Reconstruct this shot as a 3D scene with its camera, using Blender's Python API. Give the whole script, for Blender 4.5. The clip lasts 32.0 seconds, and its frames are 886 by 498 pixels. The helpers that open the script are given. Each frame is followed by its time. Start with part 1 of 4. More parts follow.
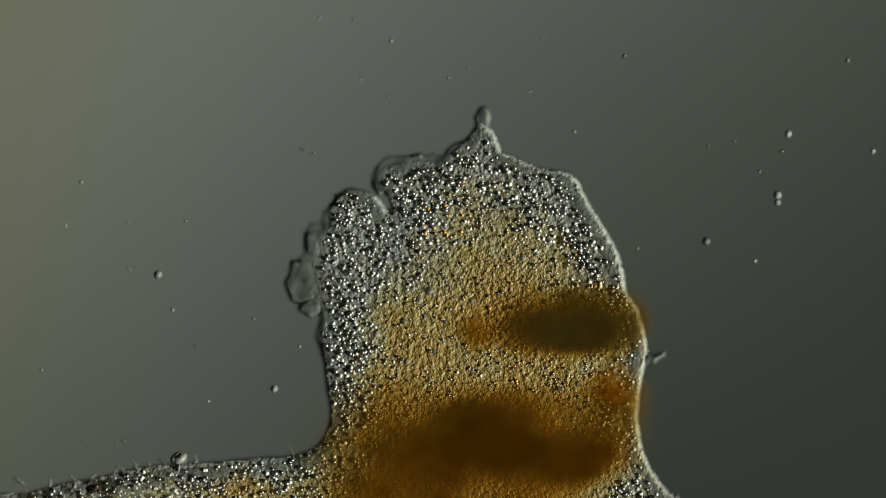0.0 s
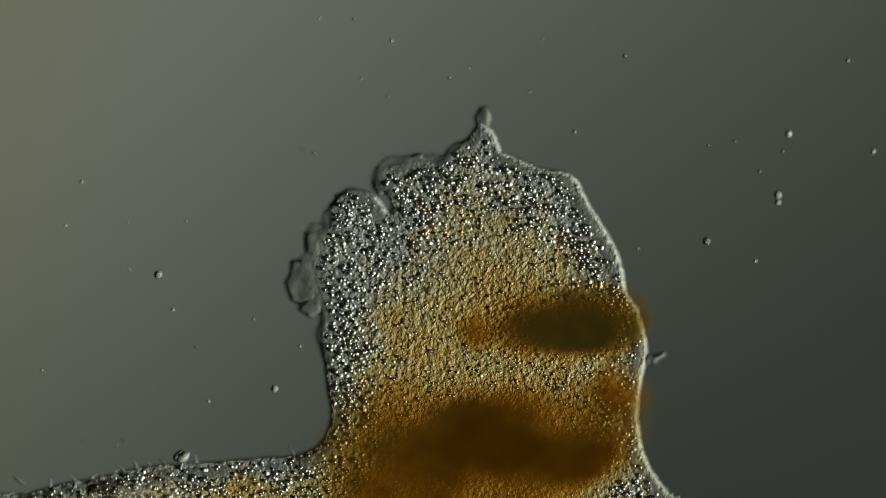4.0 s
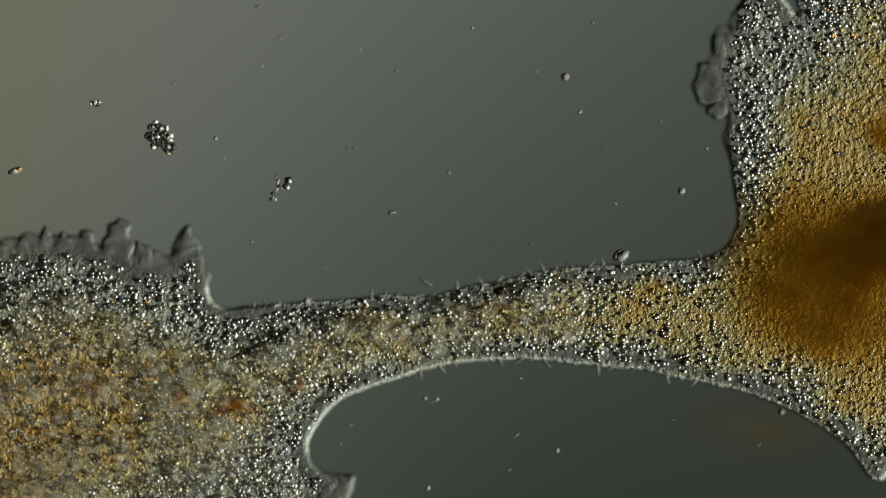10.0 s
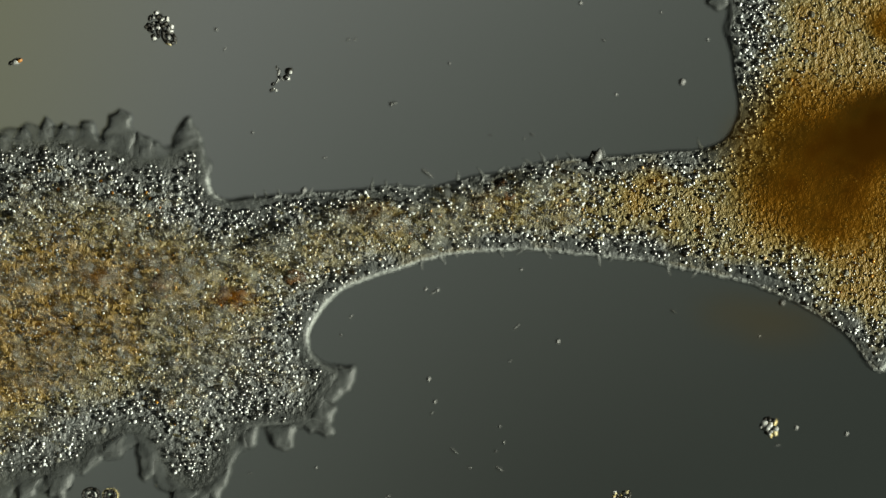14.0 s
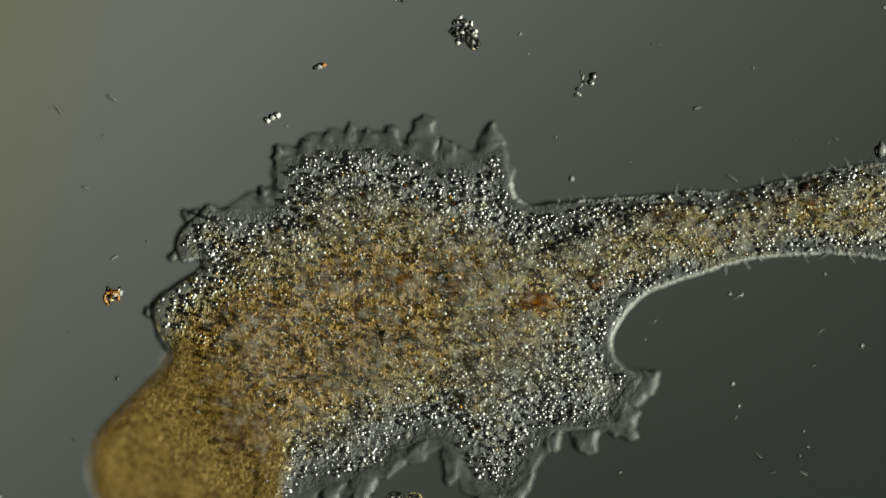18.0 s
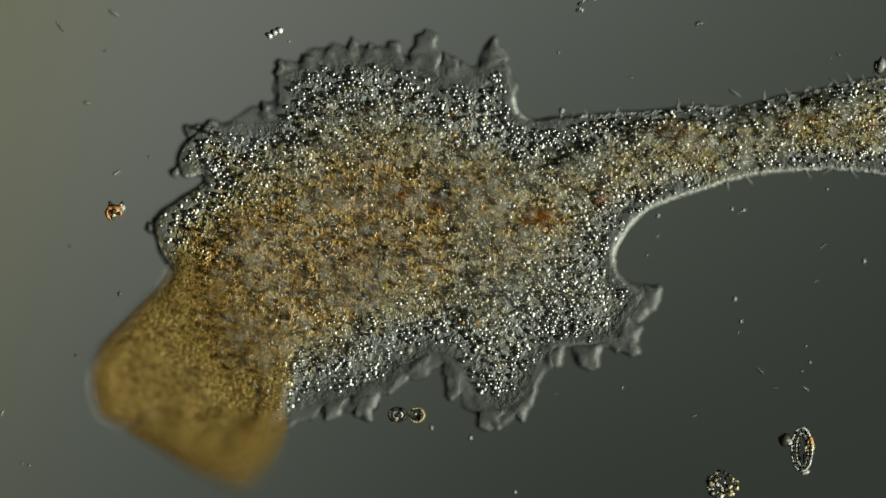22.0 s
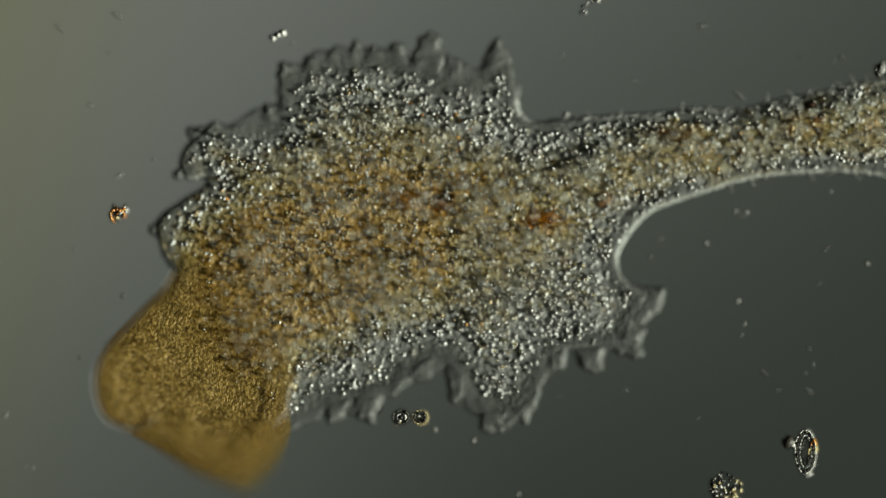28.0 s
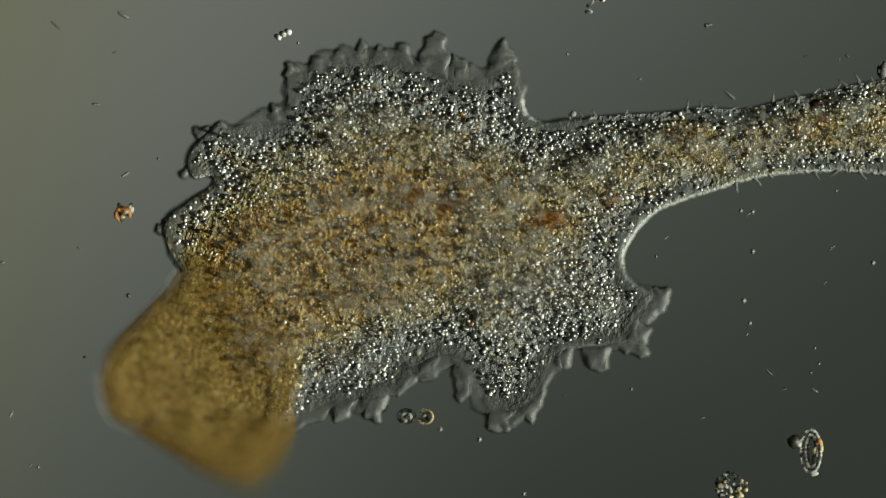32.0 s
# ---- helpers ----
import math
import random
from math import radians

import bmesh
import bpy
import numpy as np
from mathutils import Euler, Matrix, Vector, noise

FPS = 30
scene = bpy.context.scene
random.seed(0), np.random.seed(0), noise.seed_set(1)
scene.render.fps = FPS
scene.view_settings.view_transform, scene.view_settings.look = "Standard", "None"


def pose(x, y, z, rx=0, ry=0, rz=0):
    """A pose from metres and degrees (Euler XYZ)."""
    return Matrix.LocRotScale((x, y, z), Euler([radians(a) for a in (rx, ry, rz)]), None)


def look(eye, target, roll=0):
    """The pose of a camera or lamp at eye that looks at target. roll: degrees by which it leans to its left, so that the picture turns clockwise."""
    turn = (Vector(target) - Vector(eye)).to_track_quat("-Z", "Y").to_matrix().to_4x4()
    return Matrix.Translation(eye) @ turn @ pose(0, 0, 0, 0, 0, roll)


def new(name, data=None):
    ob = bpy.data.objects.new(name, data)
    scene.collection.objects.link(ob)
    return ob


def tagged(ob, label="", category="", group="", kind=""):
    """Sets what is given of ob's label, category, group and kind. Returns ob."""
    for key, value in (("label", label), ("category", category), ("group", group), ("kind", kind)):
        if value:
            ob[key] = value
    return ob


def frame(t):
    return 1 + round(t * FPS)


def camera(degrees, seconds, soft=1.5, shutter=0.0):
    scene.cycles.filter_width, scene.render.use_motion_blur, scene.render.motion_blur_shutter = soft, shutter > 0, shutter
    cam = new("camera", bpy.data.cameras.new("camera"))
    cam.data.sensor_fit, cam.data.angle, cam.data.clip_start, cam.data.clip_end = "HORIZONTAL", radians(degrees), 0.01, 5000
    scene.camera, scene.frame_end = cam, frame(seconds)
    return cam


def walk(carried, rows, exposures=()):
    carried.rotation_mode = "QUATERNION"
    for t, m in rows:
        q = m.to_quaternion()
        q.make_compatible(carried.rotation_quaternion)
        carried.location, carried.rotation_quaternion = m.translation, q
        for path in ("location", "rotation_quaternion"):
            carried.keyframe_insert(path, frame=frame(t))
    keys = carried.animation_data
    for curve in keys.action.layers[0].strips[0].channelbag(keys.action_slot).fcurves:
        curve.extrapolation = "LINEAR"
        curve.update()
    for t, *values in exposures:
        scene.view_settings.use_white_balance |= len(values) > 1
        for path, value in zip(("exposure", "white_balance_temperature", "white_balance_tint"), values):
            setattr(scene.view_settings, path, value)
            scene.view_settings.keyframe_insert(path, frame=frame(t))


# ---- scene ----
# A specimen on a microscope slide, modelled a thousand times its size: 1 mm here is about 1 micrometre.
D_FOCUS = 14.96
cam = camera(6.0, 32.0, soft=0.85)
cam.data.dof.use_dof = True
cam.data.dof.focus_distance = D_FOCUS
cam.data.dof.aperture_fstop = 0.026

# seconds, place over the slide, height of the plane in focus
PATH = [
    (0, .004, .291, .0115), (2.5, .004, .291, .0115), (4.5, .003, .291, .0115), (5, .002, .235, .0115), (5.5, 0, .072, .0115), (6, 0, 0, .0115),
    (6.5, .003, -.023, .0115), (6.8, .003, -.023, .0115), (6.9, -.076, -.021, .0115), (7, -.164, -.020, .0115), (7.2, -.264, -.018, .0115), (7.3, -.362, -.017, .0115), (7.5, -.506, -.016, .0115), (8, -.712, -.013, .0115), (8.5, -.713, -.014, .0115),
    (9, -.716, -.016, .0115), (9.5, -.717, -.052, .0115), (10, -.717, -.059, .0115), (10.2, -.717, -.078, .0115), (10.5, -.718, -.162, .0115),
    (11, -.718, -.173, .0115), (11.5, -.718, -.199, .0115), (12, -.720, -.202, .0115), (12.5, -.721, -.252, .0115), (13, -.714, -.255, .0115),
    (13.5, -.717, -.252, .0115), (14, -.718, -.252, .0115), (14.5, -.815, -.251, .0115), (15, -.937, -.249, .0115), (15.5, -1.173, -.245, .0115),
    (15.9, -1.25, -.244, .0115), (17.5, -1.256, -.244, .0115), (19, -1.256, -.244, .0115), (19.5, -1.259, -.254, .0115), (20, -1.260, -.326, .0115),
    (20.5, -1.261, -.387, .0115), (21, -1.262, -.394, .0115), (22, -1.260, -.394, .0115), (22.5, -1.257, -.394, .0125), (22.8, -1.258, -.393, .0145), (23, -1.258, -.392, .0165), (23.2, -1.259, -.393, .026),
    (23.5, -1.260, -.393, .033), (24, -1.262, -.393, .036), (24.5, -1.262, -.393, .037), (25.5, -1.262, -.392, .037), (27.5, -1.262, -.391, .036),
    (27.7, -1.263, -.390, .032), (27.9, -1.265, -.390, .0215), (28, -1.266, -.390, .0170), (28.2, -1.269, -.390, .0140), (28.5, -1.273, -.390, .0105), (29, -1.277, -.390, .009), (30, -1.278, -.390, .009), (32, -1.276, -.391, .009)]
walk(cam, [(t, pose(x, y, D_FOCUS + z)) for t, x, y, z in PATH])

# light: the dim room, and the oblique beam that gives the specimen its relief
world = bpy.data.worlds.new("world")
scene.world = world
world.use_nodes = True
world.node_tree.nodes["Background"].inputs[0].default_value = (.9, 1, .98, 1)
world.node_tree.nodes["Background"].inputs[1].default_value = .014
beam = new("oblique_beam", bpy.data.lights.new("oblique_beam", "SUN"))
beam.data.energy, beam.data.angle, beam.data.color = 7.9, radians(4), (.97, 1, .83)
beam.matrix_world = look((4.5, -1.25, 2.1), (0, 0, 0))


# ---- materials ----
def nodes(name):
    m = bpy.data.materials.new(name)
    m.use_nodes = True
    t = m.node_tree
    t.nodes.clear()
    out = t.nodes.new("ShaderNodeOutputMaterial")

    def add(kind, at=None, **values):
        n = t.nodes.new("ShaderNode" + kind)
        for k, v in (at or {}).items():
            if k == "operation":
                n.operation = v
            elif k == "blend":
                n.blend_type = v
            elif k == "data":
                n.data_type = v
            elif k == "attribute":
                n.attribute_name = v
            elif k == "feature":
                n.feature = v
        for k, v in values.items():
            key = k.replace("_", " ")
            if isinstance(v, bpy.types.NodeSocket):
                t.links.new(v, n.inputs[key])
            else:
                n.inputs[key].default_value = v
        return n

    def ramp(fac, stops, ease="LINEAR"):
        n = t.nodes.new("ShaderNodeValToRGB")
        n.color_ramp.interpolation = ease
        t.links.new(fac, n.inputs[0])
        while len(n.color_ramp.elements) < len(stops):
            n.color_ramp.elements.new(.5)
        for e, (p, c) in zip(n.color_ramp.elements, stops):
            e.position, e.color = p, (*c, 1) if len(c) == 3 else c
        return n.outputs[0]

    def math_(op, a, b=0.0):
        n = t.nodes.new("ShaderNodeMath")
        n.operation = op
        for i, v in enumerate((a, b)):
            if isinstance(v, bpy.types.NodeSocket):
                t.links.new(v, n.inputs[i])
            else:
                n.inputs[i].default_value = v
        return n.outputs[0]

    def blend(fac, a, b):
        n = t.nodes.new("ShaderNodeMixShader")
        if isinstance(fac, bpy.types.NodeSocket):
            t.links.new(fac, n.inputs[0])
        else:
            n.inputs[0].default_value = fac
        t.links.new(a.outputs[0], n.inputs[1])
        t.links.new(b.outputs[0], n.inputs[2])
        return n

    def done(shader):
        t.links.new(shader.outputs[0], out.inputs[0])
        return m
    coords = t.nodes.new("ShaderNodeTexCoord").outputs["Object"]
    return add, ramp, math_, blend, done, coords


def bumped(add, coords, scale, strength, distance):
    n = add("TexNoise", Vector=coords, Scale=scale, Detail=3.0)
    return add("Bump", Strength=strength, Distance=distance, Height=n.outputs[0]).outputs[0]


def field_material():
    """The lit field of the condenser: even grey light, its fall-off to one side put into the emission colour, with soft
    specks of dust and a broad dimming low in the middle.
    """
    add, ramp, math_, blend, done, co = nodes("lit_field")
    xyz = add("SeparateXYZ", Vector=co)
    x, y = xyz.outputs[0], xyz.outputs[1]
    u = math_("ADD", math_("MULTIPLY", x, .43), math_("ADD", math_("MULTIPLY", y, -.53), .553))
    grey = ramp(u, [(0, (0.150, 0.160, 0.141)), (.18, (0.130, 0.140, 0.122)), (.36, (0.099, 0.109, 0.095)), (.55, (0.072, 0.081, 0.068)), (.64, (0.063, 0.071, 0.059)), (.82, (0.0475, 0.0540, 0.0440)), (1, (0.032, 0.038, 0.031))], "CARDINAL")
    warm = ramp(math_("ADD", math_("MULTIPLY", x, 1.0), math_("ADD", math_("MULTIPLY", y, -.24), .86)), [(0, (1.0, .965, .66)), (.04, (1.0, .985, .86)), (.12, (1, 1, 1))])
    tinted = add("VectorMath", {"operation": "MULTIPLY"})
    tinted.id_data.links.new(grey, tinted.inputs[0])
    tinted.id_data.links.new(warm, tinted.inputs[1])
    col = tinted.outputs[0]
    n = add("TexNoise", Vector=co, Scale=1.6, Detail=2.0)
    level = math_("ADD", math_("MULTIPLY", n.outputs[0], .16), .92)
    # the small spots are dust; the widest only dims the field's low middle
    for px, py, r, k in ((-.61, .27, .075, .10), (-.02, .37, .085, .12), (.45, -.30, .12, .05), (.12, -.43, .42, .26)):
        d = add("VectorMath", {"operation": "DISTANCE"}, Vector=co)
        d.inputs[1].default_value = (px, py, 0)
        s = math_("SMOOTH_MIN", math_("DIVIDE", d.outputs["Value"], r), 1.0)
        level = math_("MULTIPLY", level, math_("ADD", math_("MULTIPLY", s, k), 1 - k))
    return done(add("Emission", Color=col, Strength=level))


def slide_material():
    add, ramp, math_, blend, done, co = nodes("slide_glass")
    clear = add("BsdfTransparent", Color=(.99, .995, .99, 1))
    gloss = add("BsdfGlossy", Color=(1, 1, 1, 1), Roughness=.05)
    return done(blend(.004, clear, gloss))


def cytoplasm_material():
    """Granular sol, clear grey at the margin and ochre where pigment is dense."""
    add, ramp, math_, blend, done, co = nodes("cytoplasm")
    pig = add("Attribute", {"attribute": "pigment"}).outputs["Fac"]
    n = add("TexNoise", Vector=co, Scale=16.0, Detail=4.0, Roughness=.65).outputs[0]
    n2 = add("TexNoise", Vector=co, Scale=120.0, Detail=3.0).outputs[0]
    k = math_("MULTIPLY", pig, math_("ADD", math_("MULTIPLY", n, 1.3), .35))
    k = math_("ADD", k, math_("MULTIPLY", math_("SUBTRACT", n2, .5), .35))
    col = ramp(k, [(0, (.124, .131, .126)), (.25, (.142, .133, .096)), (.55, (.178, .150, .066)), (.85, (.204, .142, .038)), (1, (.205, .126, .024))])
    # bright edge line put into the colour: paler along the taut edges
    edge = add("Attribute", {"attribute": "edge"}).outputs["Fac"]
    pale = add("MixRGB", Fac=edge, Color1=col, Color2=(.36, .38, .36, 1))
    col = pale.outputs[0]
    v = add("TexVoronoi", {"feature": "F1"}, Vector=co, Scale=135.0)
    b1 = add("Bump", Strength=.18, Distance=.005, Height=math_("SUBTRACT", 1.0, v.outputs["Distance"]))
    n3 = add("TexNoise", Vector=co, Scale=95.0, Detail=2.0, Roughness=.6).outputs[0]
    b2 = add("Bump", Strength=1.0, Distance=.008, Height=n3, Normal=b1.outputs[0])
    b = add("Bump", Strength=.3, Distance=.004, Height=n2, Normal=b2.outputs[0])
    body = add("BsdfPrincipled", Base_Color=col, Roughness=.45, Normal=b.outputs[0])
    clear = add("BsdfTransparent", Color=(.95, .95, .93, 1))
    rim = add("Attribute", {"attribute": "solid"}).outputs["Fac"]
    return done(blend(rim, clear, body))


def hyaline_material():
    """Clear gel: faint over the middle of a lobe, dense where its edge turns down."""
    add, ramp, math_, blend, done, co = nodes("hyaline")
    n = bumped(add, co, 34, .5, .007)
    body = add("BsdfPrincipled", Base_Color=(.084, .090, .087, 1), Specular_IOR_Level=.3, Roughness=.45, Normal=n)
    clear = add("BsdfTransparent", Color=(.98, .985, .98, 1))
    g = add("TexNoise", Vector=co, Scale=55.0, Detail=5.0, Roughness=.65).outputs[0]
    rim = add("Attribute", {"attribute": "rim"}).outputs["Fac"]
    k = math_("MAXIMUM", math_("ADD", math_("MULTIPLY", g, .95), -.10), .08)
    return done(blend(math_("MINIMUM", math_("ADD", k, math_("MULTIPLY", rim, .5)), .92), clear, body))


def granule_material(name, tones, rough=.25, glass=0.0):
    add, ramp, math_, blend, done, co = nodes(name)
    r = add("NewGeometry").outputs["Random Per Island"]
    n = add("TexNoise", Vector=co, Scale=300.0).outputs[0]
    col = ramp(math_("ADD", math_("MULTIPLY", r, .9), math_("MULTIPLY", n, .1)), tones)
    body = add("BsdfPrincipled", Base_Color=col, Roughness=rough)
    body.inputs["Specular IOR Level"].default_value = .6
    clear = add("BsdfTransparent", Color=(.9, .9, .88, 1))
    return done(blend(1 - glass, clear, body))


def droplet_material(name, tints, shine, rough):
    """Clear droplets: they dim what lies behind them a little and catch a bright glint."""
    add, ramp, math_, blend, done, co = nodes(name)
    r = add("NewGeometry").outputs["Random Per Island"]
    clear = add("BsdfTransparent", Color=ramp(r, tints))
    gloss = add("BsdfGlossy", Color=(shine, shine, shine * .96, 1), Roughness=rough)
    both = add("AddShader")
    both.id_data.links.new(clear.outputs[0], both.inputs[0])
    both.id_data.links.new(gloss.outputs[0], both.inputs[1])
    return done(both)


def object_material(name, tones, rough=.3, glass=.1):
    add, ramp, math_, blend, done, co = nodes(name)
    r = add("ObjectInfo").outputs["Random"]
    n = add("TexNoise", Vector=co, Scale=260.0, Detail=3.0).outputs[0]
    col = ramp(math_("ADD", math_("MULTIPLY", r, .8), math_("MULTIPLY", n, .2)), tones)
    b = add("Bump", Strength=.4, Distance=.002, Height=n)
    body = add("BsdfPrincipled", Base_Color=col, Roughness=rough, Normal=b.outputs[0])
    clear = add("BsdfTransparent", Color=(.92, .92, .9, 1))
    return done(blend(1 - glass, clear, body))


PIGMENTS = {"orange_pigment": [(.15, (.26, .12, .012)), (.5, (.24, .085, .006)), (1, (.14, .04, .003))],
            "olive_pigment": [(.15, (.16, .092, .016)), (.5, (.076, .045, .007)), (1, (.028, .019, .004))],
            "brown_pigment": [(.15, (.165, .092, .014)), (.5, (.120, .058, .005)), (.8, (.070, .029, .002)), (1.0, (.042, .016, .001))]}


def pigment_material(name):
    """A brown filter: the denser the pigment, the deeper the stain."""
    add, ramp, math_, blend, done, co = nodes(name)
    d = add("Attribute", {"attribute": "pigment"}).outputs["Fac"]
    n = add("TexNoise", Vector=co, Scale=22.0, Detail=5.0, Roughness=.7).outputs[0]
    k = math_("MULTIPLY", d, math_("MAXIMUM", math_("ADD", math_("MULTIPLY", n, 2.6), -.3), 0.0))
    tint = ramp(k, [(0, (1, 1, 1)), (.3, (.97, .86, .60)), (.65, (.88, .71, .40)), (1, (.64, .47, .24))])
    clear = add("BsdfTransparent", Color=tint)
    body = add("BsdfPrincipled", Base_Color=ramp(math_("ADD", k, math_("MULTIPLY", n, .3)), PIGMENTS[name]), Roughness=1.0, Specular_IOR_Level=0.0)
    return done(blend(math_("MINIMUM", math_("POWER", k, 1.2), .86), clear, body))


def sac_material():
    add, ramp, math_, blend, done, co = nodes("ochre_sac")
    n = add("TexNoise", Vector=co, Scale=13.0, Detail=5.0, Roughness=.6).outputs[0]
    f = add("TexNoise", Vector=co, Scale=170.0, Detail=2.0).outputs[0]
    col = ramp(math_("ADD", math_("MULTIPLY", n, .25), math_("MULTIPLY", f, .75)), [(.38, (.165, .100, .014)), (.5, (.245, .155, .024)), (.62, (.35, .236, .058))])
    b = add("Bump", Strength=1.0, Distance=.006, Height=f)
    body = add("BsdfPrincipled", Base_Color=col, Roughness=.5, Normal=b.outputs[0])
    clear = add("BsdfTransparent", Color=ramp(add("Attribute", {"attribute": "stain"}).outputs["Fac"], [(0, (1, 1, 1)), (.35, (.97, .92, .76)), (1, (.90, .71, .36))]))
    s = add("Attribute", {"attribute": "solid"}).outputs["Fac"]
    return done(blend(s, clear, body))


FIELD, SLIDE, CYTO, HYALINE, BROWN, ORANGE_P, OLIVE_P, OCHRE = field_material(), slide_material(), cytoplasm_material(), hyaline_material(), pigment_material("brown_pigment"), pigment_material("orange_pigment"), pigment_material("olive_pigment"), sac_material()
GREY_T = [(0, (.22, .23, .228)), (.3, (.42, .44, .435)), (.7, (.66, .685, .68)), (1, (.84, .86, .85))]
OCHRE_T = [(0, (.11, .085, .034)), (.3, (.21, .160, .074)), (.55, (.31, .238, .115)), (.8, (.50, .43, .28)), (.95, (.42, .24, .07)), (1, (.50, .21, .045))]
CLEAR_G = granule_material("clear_granules", GREY_T, .4)
OCHRE_G = granule_material("ochre_granules", OCHRE_T, .4)
RING_G = droplet_material("dark_lipid_granules", [(0, (.06, .062, .062)), (.6, (.20, .205, .205)), (1, (.48, .49, .49))], .25, .44)
RING_OCHRE_G = droplet_material("dark_ochre_granules", [(0, (.18, .135, .05)), (.6, (.40, .325, .155)), (1, (.64, .555, .35))], .17, .44)
ORANGE_G = granule_material("orange_grain", [(0, (.14, .05, .008)), (.5, (.42, .20, .03)), (1, (.62, .36, .09))])
SAC_G = granule_material("sac_grain", [(0, (.20, .118, .015)), (.5, (.31, .20, .028)), (1, (.48, .34, .09))], .5, .78)
UPPER_G = granule_material("upper_granules", OCHRE_T, .4, .5)
UPPER_CLEAR_G = granule_material("upper_clear_granules", GREY_T, .4, .5)
UPPER_RING_G = droplet_material("upper_droplets", [(0, (.26, .26, .23)), (.5, (.52, .50, .40)), (1, (.78, .70, .46))], .22, .43)
VESICLE = object_material("vesicle_skin", [(0, (.06, .06, .045)), (.5, (.16, .155, .12)), (1, (.34, .335, .29))], .35, .35)
HIGH_VESICLE = object_material("high_vesicle_skin", [(0, (.30, .31, .25)), (1, (.70, .70, .60))], .25, .70)
FILAMENT = object_material("filament_skin", [(0, (.07, .075, .07)), (1, (.18, .19, .18))], .4, .25)
RED = object_material("red_inclusion", [(0, (.05, .017, .003)), (1, (.15, .062, .010))], .6, .35)
# pale debris, also the built-in glints and the sac's bright edge line
DEBRIS_GLINT = object_material("pale_debris_glint", [(0, (.26, .27, .26)), (1, (.66, .66, .63))], .3, .05)
SPECK = object_material("speck_skin", [(0, (.05, .052, .05)), (1, (.30, .30, .29))], .4, .1)
ROD = object_material("bacterium_skin", [(0, (.11, .115, .11)), (1, (.24, .24, .23))], .25, .4)
# dark debris, also the built-in shaded sides and the sac's dark edge line
DARK = object_material("dark_debris_shade", [(0, (.006, .006, .005)), (1, (.03, .027, .02))], .5, .02)
RUST = object_material("rust_debris", [(0, (.30, .10, .02)), (1, (.55, .28, .08))], .3, .1)
STRAW = object_material("straw_debris", [(0, (.45, .36, .15)), (1, (.65, .58, .35))], .3, .15)


# ---- making meshes ----
def spline(points, n=6):
    """A smooth closed line through a few points."""
    p = np.array(points, float)
    a, b, c, d = np.roll(p, 1, 0), p, np.roll(p, -1, 0), np.roll(p, -2, 0)
    out = []
    for i in range(n):
        t = i / n
        out.append(.5 * (2 * b + (c - a) * t + (2 * a - 5 * b + 4 * c - d) * t * t + (3 * b - a - 3 * c + d) * t ** 3))
    return np.stack(out, 1).reshape(-1, 2)


def depth_in(points, line, reach=.25):
    """How far inside a closed line each point lies (negative outside), up to reach, and the nearest place on the line."""
    a, b = line, np.roll(line, -1, 0)
    near_d = np.full(len(points), reach)
    near_p = points.copy()
    inside = np.zeros(len(points), bool)
    by_x, by_y = np.argsort(points[:, 0]), np.argsort(points[:, 1])
    xs, ys = points[by_x, 0], points[by_y, 1]
    for p, q in zip(a, b):
        e = q - p
        k = by_x[np.searchsorted(xs, min(p[0], q[0]) - reach):np.searchsorted(xs, max(p[0], q[0]) + reach)]
        k = k[np.abs(points[k, 1] - (p[1] + q[1]) / 2) < reach + abs(e[1])]
        t = np.clip(((points[k] - p) @ e) / max(e @ e, 1e-12), 0, 1)
        c = p + t[:, None] * e
        d = np.hypot(*(points[k] - c).T)
        m = d < near_d[k]
        near_d[k[m]], near_p[k[m]] = d[m], c[m]
        if e[1]:
            k = by_y[np.searchsorted(ys, min(p[1], q[1]), "left"):np.searchsorted(ys, max(p[1], q[1]), "left")]
            k = k[points[k, 0] < e[0] * (points[k, 1] - p[1]) / e[1] + p[0]]
            inside[k] ^= True
    return np.where(inside, near_d, -near_d), near_p


def mesh_of(name, verts, faces, smooth=True):
    me = bpy.data.meshes.new(name)
    me.from_pydata([tuple(v) for v in verts], [], faces)
    me.update()
    if smooth:
        me.polygons.foreach_set("use_smooth", [True] * len(me.polygons))
    return me


def part(name, me, material, parent, label=""):
    """One mesh object under a thing."""
    if isinstance(me, bmesh.types.BMesh):
        bm, me = me, bpy.data.meshes.new(name)
        bm.to_mesh(me)
        bm.free()
        me.polygons.foreach_set("use_smooth", [True] * len(me.polygons))
    if material and not me.materials:
        me.materials.append(material)
    ob = new(name, me)
    ob.parent = parent
    return tagged(ob, label)


